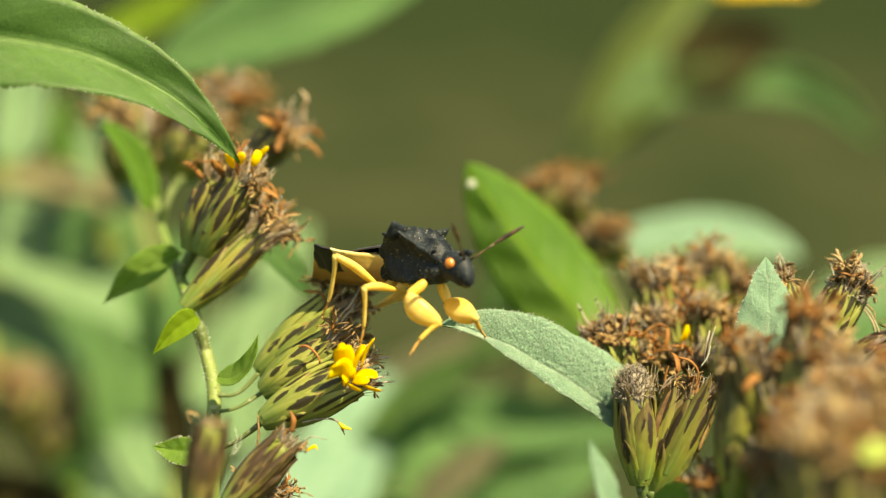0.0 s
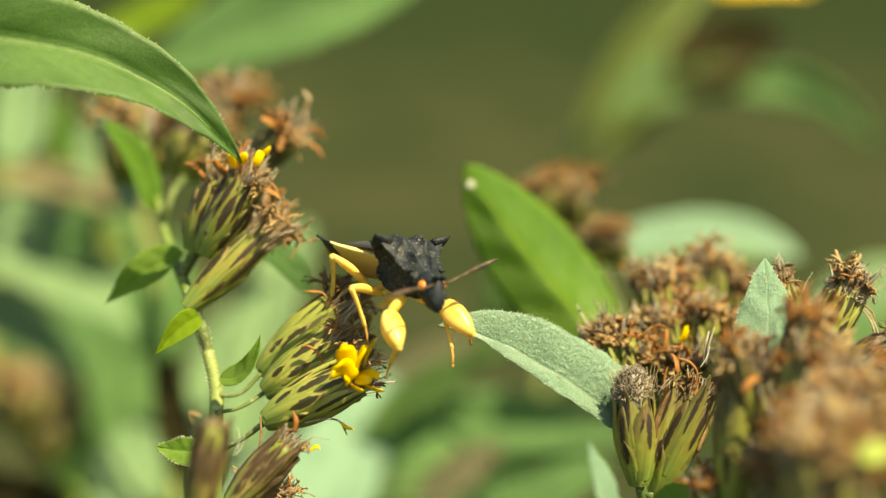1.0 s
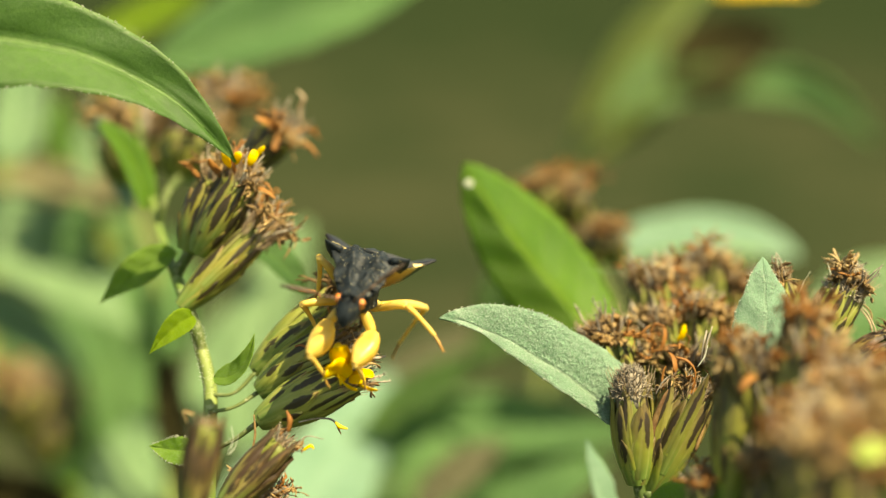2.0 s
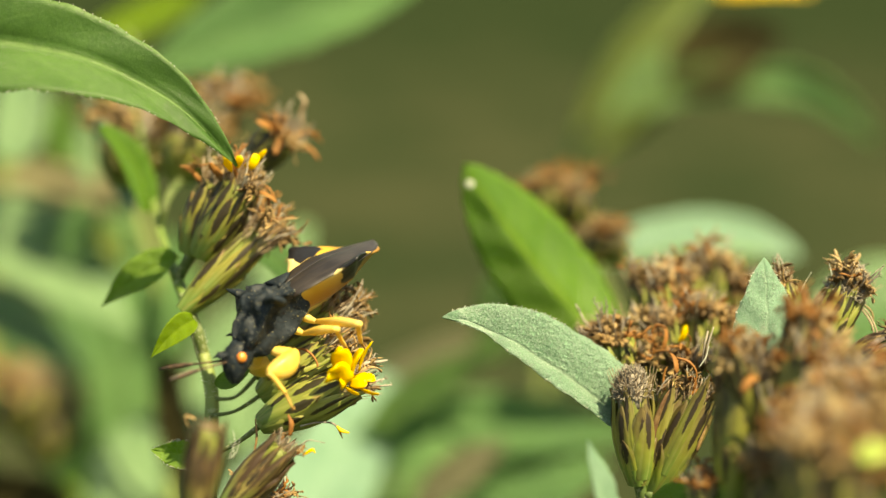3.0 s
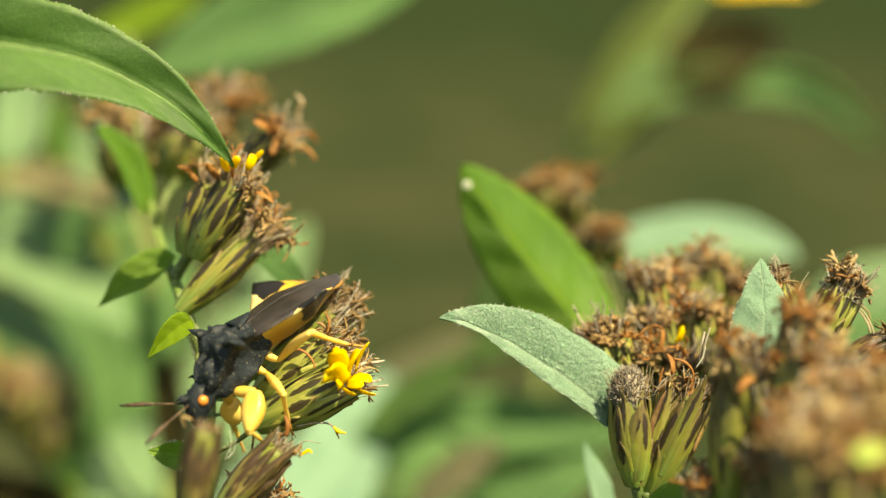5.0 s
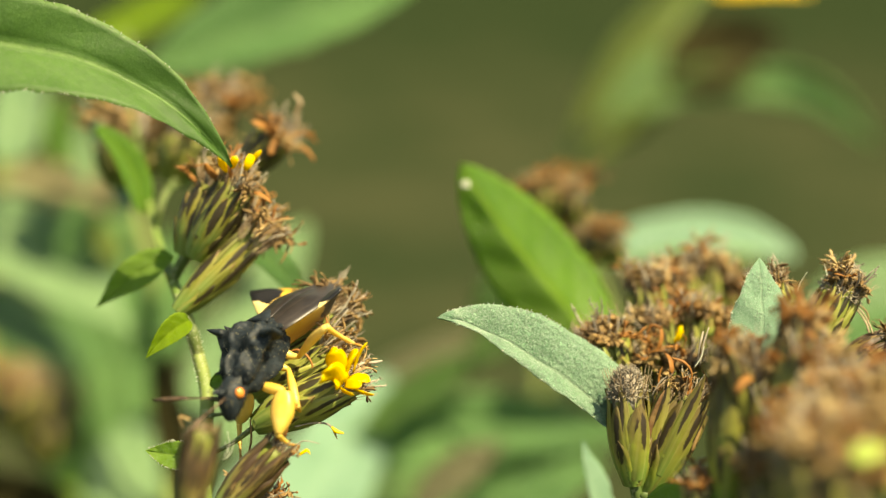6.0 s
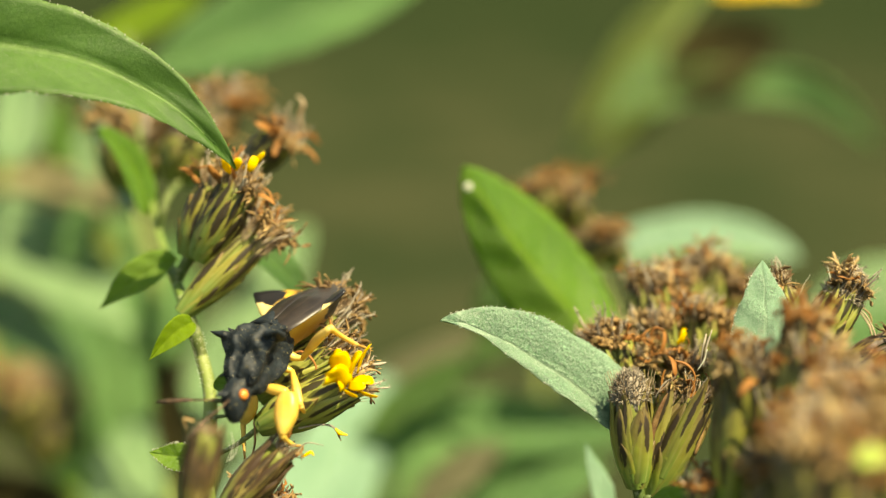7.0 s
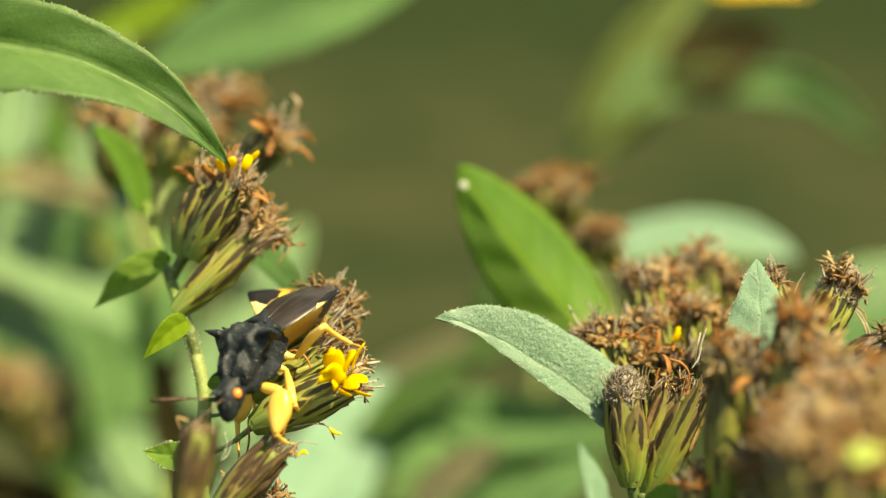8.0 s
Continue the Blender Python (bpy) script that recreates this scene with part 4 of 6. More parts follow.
def build_front_plant():
    plant = thing("flower_stem", foot(V(14.67, -9.5, -20.11)), "green stem crowded with brown withered flower heads", "plant", "flowering stems")
    hub = V(13.4, -8.5, -12.0)
    grow_trunk(plant, [V(14.67, -9.5, -20.11), V(14.2, -9.2, -16.0), hub], (0.8, 0.6, 0.5))
    for k, (a, b, r, green) in enumerate((
        (V(12.93, -14.5, -10.98), V(12.65, -14.5, -7.29), 0.9, 1),
        (V(14.21, -15.0, -10.87), V(14.11, -15.0, -7.72), 0.9, 1),
        (V(13.72, -14.0, -9.91), V(13.82, -14.0, -6.83), 0.9, 1),
        (V(15.73, -13.0, -8.90), V(15.52, -13.0, -6.57), 0.95, 0),
        (V(14.09, -11.0, -8.63), V(14.30, -11.0, -6.41), 0.88, 1),
        (V(15.74, -11.0, -7.36), V(15.63, -11.0, -5.78), 0.88, 1),
        (V(11.85, -6.5, -10.54), V(12.03, -6.5, -5.49), 0.8, 1),
        (V(13.67, -7.0, -9.08), V(12.92, -7.0, -5.10), 0.8, 1),
        (V(13.62, -7.5, -7.87), V(14.50, -7.5, -3.36), 0.8, 1),
        (V(14.77, -8.0, -7.80), V(14.92, -8.0, -4.67), 0.85, 1),
        (V(11.07, -5.8, -12.07), V(10.88, -5.8, -9.97), 0.71, 0),
        (V(12.00, -5.8, -12.07), V(11.76, -5.8, -9.63), 0.66, 0),
        (V(13.01, -8.5, -11.49), V(12.88, -8.5, -8.83), 0.8, 1),
        (V(14.07, -9.5, -10.40), V(13.92, -9.5, -7.58), 0.85, 1),
        (V(15.55, -9.5, -7.80), V(15.55, -9.5, -5.62), 0.8, 1),
        (V(16.45, -10.5, -8.50), V(16.66, -10.5, -5.52), 0.9, 1),
        (V(13.74, -8.5, -9.94), V(13.90, -8.5, -6.73), 0.78, 1),
        (V(12.81, -6.8, -7.74), V(12.19, -6.8, -4.54), 0.74, 1),
    )):
        grow_stalk(plant, [hub, (hub + a) / 2 + V(0.2, 0, 0), a], (0.26, 0.22, 0.24))
        near = k < 6
        grow_head(plant, a, b, r, 50 + k, 6 if near else 7, 14 if k == 8 else 6, 2, tan=8 if near else 3, wide=0.7 if near else 0.45, clumps=not near, broad=bool(green), tuft=1.1)
    grow_leaf(plant, (V(13.58, -17.5, -6.75), V(14.10, -17.5, -6.57), V(14.79, -17.5, -6.46), 0.75, V(0.3, -0.8, 0.5)), LIME_TIP, "pale lime leaf tip among the heads")
    grow_leaf(plant, (V(9.39, -5.4, -11.10), V(10.55, -6.1, -9.70), V(12.02, -6.8, -10.26), 1.0, V(0.2, -0.6, 0.75)), BRIGHT_LEAF)
    return plant


build_front_plant()


# ---- soft leaves and stems behind ----
def backdrop_plant(name, line, radii, leaves, label, heads=()):
    plant = thing(name, foot(line[0]), label, "plant", "plants behind")
    grow_trunk(plant, line, radii)
    for k, (spec, mat, more) in enumerate(leaves):
        grow_leaf(plant, spec, mat, rows=26, cols=9, seed=k + 3, **more)
    for k, (a, b, r, orange) in enumerate(heads):
        grow_head(plant, a, b, r, 80 + k, 10, orange, bracts=False, grey=False)
    return plant


FLAT = V(0.1, -0.75, 0.65)
SUNNY = V(0.35, -0.6, 0.72)
SHADY = V(-0.4, -0.9, 0.05)
backdrop_plant("leafy_shoot", [V(-20.28, 45.9, -65.18), V(-21.62, 45.9, -11.57), V(-24.30, 45.9, 4.96), V(-24.97, 45.9, 17.02)], (0.7, 0.55, 0.35), [
    ((V(-22.45, 40.5, 12.99), V(-14.17, 40.5, 17.02), V(-0.38, 40.5, 20.84), 7.21, V(-0.4, -0.9, 0.12)), MID_LEAF, {"fold": 0.3, "widest": 0.55}),
    ((V(-30.45, 54.0, 17.34), V(-26.13, 54.0, 18.30), V(-19.89, 54.0, 22.14), 5.28, SUNNY), GLOW_LEAF, {}),
    ((V(-28.83, 64.8, 6.35), V(-31.19, 64.8, 5.83), V(-39.07, 64.8, 7.40), 3.15, FLAT), STRAW_LEAF, {}),
    ((V(-26.84, 59.4, 7.09), V(-28.35, 59.4, 11.61), V(-30.87, 59.4, 16.14), 2.61, SUNNY), BRIGHT_LEAF, {}),
    ((V(-27.78, 64.8, 0.58), V(-32.50, 64.8, 3.20), V(-36.97, 64.8, 0.05), 4.20, FLAT), MID_LEAF, {}),
    ((V(-18.22, 18.2, 2.02), V(-19.22, 18.2, 5.68), V(-20.88, 18.2, 9.00), 1.53, SUNNY), MINT_LEAF, {}),
    ((V(-20.54, 40.5, -8.45), V(-19.27, 40.5, -3.35), V(-20.54, 40.5, 1.74), 2.97, SUNNY), MID_LEAF, {}),
    ((V(-21.24, 41.9, -7.70), V(-23.82, 41.9, -3.40), V(-23.61, 41.9, 1.76), 2.49, FLAT), MID_LEAF, {}),
    ((V(-31.25, 51.3, 7.08), V(-31.85, 51.3, 9.90), V(-31.53, 51.3, 12.95), 2.16, FLAT), LIME_LEAF, {}),
    ((V(-26.96, 43.2, 5.05), V(-28.05, 43.2, 7.45), V(-27.18, 43.2, 10.28), 1.92, SUNNY), PALE_LEAF, {}),
    ((V(-30.41, 48.6, -1.33), V(-29.49, 48.6, 1.42), V(-29.03, 48.6, 4.40), 2.47, FLAT), MID_LEAF, {}),
    ((V(-25.42, 45.9, -1.30), V(-26.31, 45.9, 0.49), V(-26.98, 45.9, 2.28), 1.97, FLAT), OLIVE_LEAF, {}),
], "tall green shoot with long pale leaves behind the flowers")
backdrop_plant("leafy_shoot", [V(-48.80, 81.0, -92.33), V(-48.21, 81.0, -15.34), V(-45.84, 81.0, 14.27), V(-45.25, 81.0, 29.67)], (1.0, 0.85, 0.6), [
    ((V(-33.91, 45.9, 6.75), V(-37.15, 59.4, 12.12), V(-41.12, 72.9, 21.29), 4.69, V(0.1, -0.85, 0.45)), PALE_LEAF, {"point": 0.5}),
    ((V(-49.98, 81.0, 6.57), V(-41.10, 81.0, 8.94), V(-34.59, 81.0, 4.20), 4.15, SUNNY), STRAW_LEAF, {}),
    ((V(-48.52, 64.8, 3.73), V(-36.44, 64.8, 0.58), V(-24.89, 64.8, -8.87), 9.98, V(0.2, -0.7, 0.7)), PALE_LEAF, {}),
    ((V(-47.85, 70.2, -4.33), V(-40.73, 70.2, -5.97), V(-34.71, 70.2, -13.08), 6.02, SUNNY), PALE_LEAF, {}),
    ((V(-56.97, 97.2, -14.44), V(-43.78, 97.2, -9.82), V(-29.94, 97.2, -9.82), 9.89, FLAT), MID_LEAF, {}),
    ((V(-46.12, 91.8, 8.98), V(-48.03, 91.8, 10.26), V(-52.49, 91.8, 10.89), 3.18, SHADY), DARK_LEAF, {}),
    ((V(-31.03, 81.0, -27.18), V(-33.70, 81.0, -16.52), V(-35.77, 81.0, -4.68), 7.11, FLAT), MID_LEAF, {}),
    ((V(-25.41, 64.8, -18.85), V(-27.51, 64.8, -13.07), V(-27.25, 64.8, -6.25), 4.73, FLAT), MID_LEAF, {}),
    ((V(-39.32, 81.0, -30.74), V(-38.44, 81.0, -21.26), V(-35.18, 81.0, -11.79), 6.51, SHADY), BROAD_LEAF, {}),
    ((V(-26.54, 45.9, -21.40), V(-26.43, 55.4, -17.93), V(-23.31, 64.8, -15.70), 6.70, V(0.3, -0.75, 0.55)), PALE_LEAF, {"point": 0.45}),
    ((V(-35.39, 59.4, -23.07), V(-29.86, 59.4, -21.06), V(-22.82, 59.4, -22.07), 5.03, SUNNY), BRIGHT_LEAF, {}),
    ((V(-19.67, 42.7, -18.16), V(-20.63, 42.7, -11.66), V(-21.41, 42.7, -6.02), 3.47, SHADY), BROWN_LEAF, {}),
    ((V(-36.53, 97.2, -3.89), V(-39.83, 97.2, 0.07), V(-44.44, 97.2, 4.02), 5.93, SHADY), BROWN_LEAF, {}),
    ((V(-41.50, 54.0, -23.97), V(-36.70, 54.0, -21.09), V(-30.93, 54.0, -21.09), 6.72, V(-0.7, -0.7, -0.2)), BROWN_LEAF, {}),
], "tall green shoot with broad leaves behind the flowers", [(V(-35.37, 51.3, -15.43), V(-34.44, 51.3, -11.68), 2.0, 2), (V(-34.36, 56.7, -18.63), V(-34.36, 56.7, -14.94), 1.9, 1)])
backdrop_plant("leafy_shoot", [V(-11.26, 59.4, -78.37), V(-13.27, 59.4, -33.13), V(-14.28, 59.4, -18.05)], (1.0, 0.8, 0.6), [
    ((V(-14.92, 45.9, -16.04), V(-17.28, 52.7, -7.55), V(-11.76, 59.4, 2.56), 6.03, V(-0.1, -0.8, 0.55)), PALE_LEAF, {"point": 0.6}),
    ((V(-9.56, 14.0, -18.84), V(-9.80, 48.6, -18.73), V(-5.15, 70.2, -11.99), 7.23, V(0.4, -0.6, 0.7)), MINT_LEAF, {"point": 0.5}),
    ((V(-22.26, 64.8, -18.85), V(-21.60, 75.6, -11.91), V(-19.91, 86.4, -3.63), 7.35, SUNNY), PALE_LEAF, {}),
    ((V(-21.45, 72.9, -27.32), V(-14.59, 82.4, -24.45), V(-2.80, 91.8, -26.05), 10.61, SUNNY), MINT_LEAF, {}),
    ((V(-9.71, 81.0, -33.11), V(-4.38, 81.0, -24.81), V(0.95, 81.0, -20.08), 7.11, SUNNY), PALE_LEAF, {}),
    ((V(-14.45, 81.0, -21.26), V(-5.57, 81.0, -12.38), V(6.28, 81.0, -8.82), 4.74, V(0.1, -0.6, 0.75)), DEAD_LEAF, {}),
    ((V(-6.29, 51.3, -15.43), V(-2.06, 51.3, -11.21), V(4.97, 51.3, -8.16), 3.28, V(-0.2, -0.95, 0.1)), DARK_LEAF, {}),
    ((V(-10.76, 54.0, -19.65), V(1.73, 54.0, -12.44), V(17.10, 54.0, -16.28), 6.24, V(-0.15, -0.93, 0.3)), MID_LEAF, {}),
    ((V(-7.56, 64.8, -25.68), V(3.99, 64.8, -18.85), V(13.44, 64.8, -22.00), 5.78, V(-0.1, -0.9, 0.4)), SOFT_LEAF, {}),
    ((V(-1.92, 43.2, -19.99), V(1.13, 43.2, -16.94), V(5.05, 43.2, -14.77), 3.05, SHADY), DEAD_LEAF, {}),
    ((V(0.77, 54.0, -24.93), V(7.01, 54.0, -18.68), V(14.22, 54.0, -15.32), 6.24, V(-0.1, -0.9, 0.3)), MID_LEAF, {}),
    ((V(4.07, 40.5, -22.03), V(7.89, 40.5, -17.78), V(12.56, 40.5, -16.08), 3.82, FLAT), MID_LEAF, {}),
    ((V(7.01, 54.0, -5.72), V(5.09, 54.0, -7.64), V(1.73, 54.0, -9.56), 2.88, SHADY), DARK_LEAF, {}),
], "low shoot with broad pale green leaves")
backdrop_plant("leafy_shoot", [V(19.86, 43.2, -63.55), V(18.12, 43.2, -15.64), V(13.33, 43.2, -5.18), V(9.84, 43.2, 3.53)], (0.5, 0.4, 0.3), [
    ((V(11.88, 45.9, -0.85), V(20.82, 45.9, 3.53), V(28.41, 45.9, -0.63), 3.57, V(-0.1, -0.82, 0.55)), MINT_LEAF, {"point": 0.6}),
    ((V(14.82, 51.3, -1.36), V(20.92, 51.3, 1.45), V(27.49, 51.3, -0.89), 2.35, FLAT), SOFT_LEAF, {}),
    ((V(30.55, 54.0, -9.56), V(36.31, 54.0, -2.83), V(44.96, 54.0, -1.87), 7.21, FLAT), PALE_LEAF, {}),
    ((V(29.13, 48.6, -12.78), V(33.71, 48.6, -6.37), V(39.20, 48.6, -5.45), 5.04, SUNNY), MID_LEAF, {}),
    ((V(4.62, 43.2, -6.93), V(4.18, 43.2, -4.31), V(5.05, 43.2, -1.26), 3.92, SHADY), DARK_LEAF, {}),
], "shoot with withered rust-brown flower heads", [(V(6.79, 19.6, 1.38), V(6.11, 19.6, 3.58), 1.0, 6), (V(8.31, 19.6, 1.38), V(7.80, 19.6, 3.24), 1.0, 6), (V(8.98, 19.6, -0.98), V(8.82, 19.6, 0.88), 0.95, 6), (V(10.34, 19.6, -0.98), V(10.17, 19.6, 0.71), 0.9, 6)])
FAR_SHOOT = backdrop_plant("leafy_shoot", [V(4.76, 89.1, -103.82), V(11.01, 89.1, -16.21), V(14.14, 89.1, 8.82), V(19.15, 89.1, 16.96), V(25.41, 89.1, 23.84), V(31.67, 89.1, 33.23)], (0.7, 0.6, 0.5), [
    ((V(31.06, 97.2, 31.72), V(20.84, 97.2, 24.46), V(14.57, 97.2, 9.96), 4.22, V(-0.5, -0.85, 0.2)), OLIVE_LEAF, {}),
    ((V(21.65, 89.1, 23.22), V(26.66, 89.1, 16.33), V(16.02, 89.1, 10.08), 5.63, V(-0.2, -0.9, 0.3)), OLIVE_LEAF, {}),
    ((V(23.45, 81.0, 20.79), V(21.08, 81.0, 18.42), V(16.94, 81.0, 13.09), 2.96, V(0.1, -0.85, 0.45)), SOFT_LEAF, {}),
    ((V(23.90, 83.7, 22.99), V(18.46, 83.7, 19.37), V(14.84, 83.7, 12.13), 2.66, V(0.2, -0.8, 0.5)), OLIVE_LEAF, {}),
    ((V(28.64, 86.4, 19.73), V(25.57, 86.4, 16.66), V(20.65, 86.4, 14.81), 3.07, V(0.2, -0.8, 0.5)), SOFT_LEAF, {}),
    ((V(23.59, 78.3, 16.91), V(28.24, 78.3, 20.98), V(35.21, 78.3, 22.14), 7.55, V(-0.6, -0.75, -0.3)), BROWN_LEAF, {}),
    ((V(23.01, 78.3, 16.91), V(27.66, 78.3, 16.91), V(33.47, 78.3, 18.07), 4.07, SHADY), DARK_LEAF, {}),
    ((V(31.04, 89.1, 17.27), V(40.43, 89.1, 21.03), V(48.25, 89.1, 11.64), 4.13, V(-0.45, -0.88, 0.0)), MID_LEAF, {}),
], "arching stem with leaves and a yellow bud far behind")
part("petal", leaf_shape(V(36.02, 118.8, 34.97), V(42.39, 118.8, 35.87), V(49.13, 118.8, 34.97), 3.74, FLAT), YELLOW, FAR_SHOOT, "bright yellow petals of a far bud")


# ---- the bug: x forward, y to its left, z up ----
def bug_materials():
    n = Nodes("black pitted shell")
    grain = n.noise(2400, 4, 0.7)
    pits = n.noise(7500, 3, 0.7)
    dust = n.step(n.noise(6500, 3, 0.75), 0.625, 0.69)
    color = n.mix(n.step(grain, 0.35, 0.7), (0.006, 0.010, 0.013), (0.017, 0.025, 0.031))
    color = n.mix(n.math("MULTIPLY", dust, 0.45), color, (0.42, 0.36, 0.18))
    n.bump(n.math("ADD", n.math("MULTIPLY", grain, 0.5), n.math("MULTIPLY", pits, 0.35)), 0.2, 0.00009)
    black = n.done(color, n.math("ADD", n.math("MULTIPLY", pits, 0.3), 0.42), spec=0.27)

    n = Nodes("yellow abdomen with black corners")
    x, y, z = n.place()
    wob = n.math("MULTIPLY", n.math("SUBTRACT", n.noise(900, 3), 0.5), 0.0009)
    xx = n.math("ADD", x, wob)
    yy = n.math("ADD", n.math("ABSOLUTE", y), wob)
    band = n.math("MULTIPLY", n.step(xx, -0.00325, -0.00315), n.math("SUBTRACT", 1.0, n.step(xx, -0.00165, -0.00155)))
    band = n.math("MULTIPLY", band, n.step(yy, 0.00125, 0.00135))
    end = n.math("SUBTRACT", 1.0, n.step(xx, -0.0043, -0.0041))
    # underside turns orange-brown; the flank's shade below the rim is painted in too
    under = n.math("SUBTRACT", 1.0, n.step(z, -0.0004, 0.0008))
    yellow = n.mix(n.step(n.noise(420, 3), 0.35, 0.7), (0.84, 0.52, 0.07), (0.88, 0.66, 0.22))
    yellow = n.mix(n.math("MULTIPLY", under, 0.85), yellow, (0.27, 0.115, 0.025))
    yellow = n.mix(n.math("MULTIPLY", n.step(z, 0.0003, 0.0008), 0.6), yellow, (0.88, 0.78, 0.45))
    color = n.mix(n.math("MAXIMUM", band, n.math("MULTIPLY", end, 0.2)), yellow, (0.012, 0.012, 0.014))
    n.bump(n.noise(2200, 3), 0.4, 0.0001)
    belly = n.done(color, 0.42, 0.08)

    n = Nodes("dark brown wing")
    u, v = n.uv()
    vein = n.step(n.math("SINE", n.math("ADD", n.math("MULTIPLY", v, 16.0), n.math("MULTIPLY", u, 3.0))), 0.8, 1.0)
    color = n.mix(n.step(n.noise(600, 4), 0.35, 0.7), (0.017, 0.014, 0.013), (0.040, 0.032, 0.028))
    color = n.mix(n.math("MULTIPLY", vein, 0.12), color, (0.10, 0.07, 0.05))
    n.bump(n.math("ADD", n.noise(1800, 3), n.math("MULTIPLY", vein, 0.2)), 0.25, 0.00006)
    wing = n.done(color, 0.42)
    leg = plain("waxy yellow leg", (0.85, 0.57, 0.09), (0.93, 0.72, 0.24), 620, 0.36, 0.32, 0.5, 0.0, 0.12)
    claw = plain("orange-brown foot", (0.35, 0.16, 0.03), (0.6, 0.34, 0.09), 900, 0.45)
    eye = plain("orange compound eye", (0.62, 0.16, 0.03), (0.80, 0.27, 0.06), 2400, 0.22, 0.0, 0.6, 0.0, 0.2)
    grain = plain("pale golden grain", (0.45, 0.38, 0.2), (0.7, 0.65, 0.45), 900, 0.4)
    feeler = plain("speckled dark antenna", (0.02, 0.014, 0.01), (0.17, 0.10, 0.055), 2600, 0.5)
    return black, belly, wing, leg, claw, eye, feeler, grain


SHELL, BELLY, WING, LEG, CLAW, EYE, FEELER, GRAIN = bug_materials()


def curve(x, keys):
    xs, ys = zip(*sorted(keys))
    return float(np.interp(x, xs, ys))


def abdomen_shape():
    """A boat with a thin flared rim that is widest far back."""
    width = ((-4.72, 0.3), (-4.5, 0.62), (-4.0, 1.02), (-3.3, 1.62), (-2.7, 2.2), (-2.15, 2.73), (-1.9, 2.5), (-1.2, 1.85), (-0.4, 1.0), (0.2, 0.64), (1.2, 0.45))
    rim = ((-4.72, -0.75), (-4.0, -0.35), (-3.3, 0.2), (-2.6, 0.72), (-2.15, 0.9), (-1.85, 0.76), (-1.2, 0.6), (0, 0.45), (1.2, 0.4))
    keel = ((-4.72, -0.85), (-4, -0.8), (-2.6, -0.82), (-1, -0.85), (0.2, -0.64), (1.2, -0.6))
    back = ((-4.72, -0.5), (-4.0, -0.25), (-3, 0.05), (-2, 0.42), (-1, 0.62), (1.2, 0.75))
    rings = []
    for i in range(41):
        x = -4.72 + 5.92 * i / 40
        w, zr, zk, zb = (curve(x, c) for c in (width, rim, keel, back))
        w *= 1 + 0.008 * math.sin(1.6 * i)
        zr += 0.012 * math.sin(1.6 * i)
        half = [(0, zb), (0.35 * w, zb + 0.02), (0.55 * w, zb * 0.75 + zr * 0.25), (0.8 * w, 0.3 * zb + 0.7 * zr), (0.97 * w, zr + 0.03), (w, zr - 0.04),
                (0.92 * w, zr - 0.14), (0.70 * w, 0.55 * zr + 0.45 * zk), (0.5 * w, 0.22 * zr + 0.78 * zk), (0.3 * w, 0.06 * zr + 0.94 * zk), (0, zk)]
        ring = [V(x, y, z) for y, z in half] + [V(x, -y, z) for y, z in half[-2:0:-1]]
        rings.append(ring)
    return loft(rings)


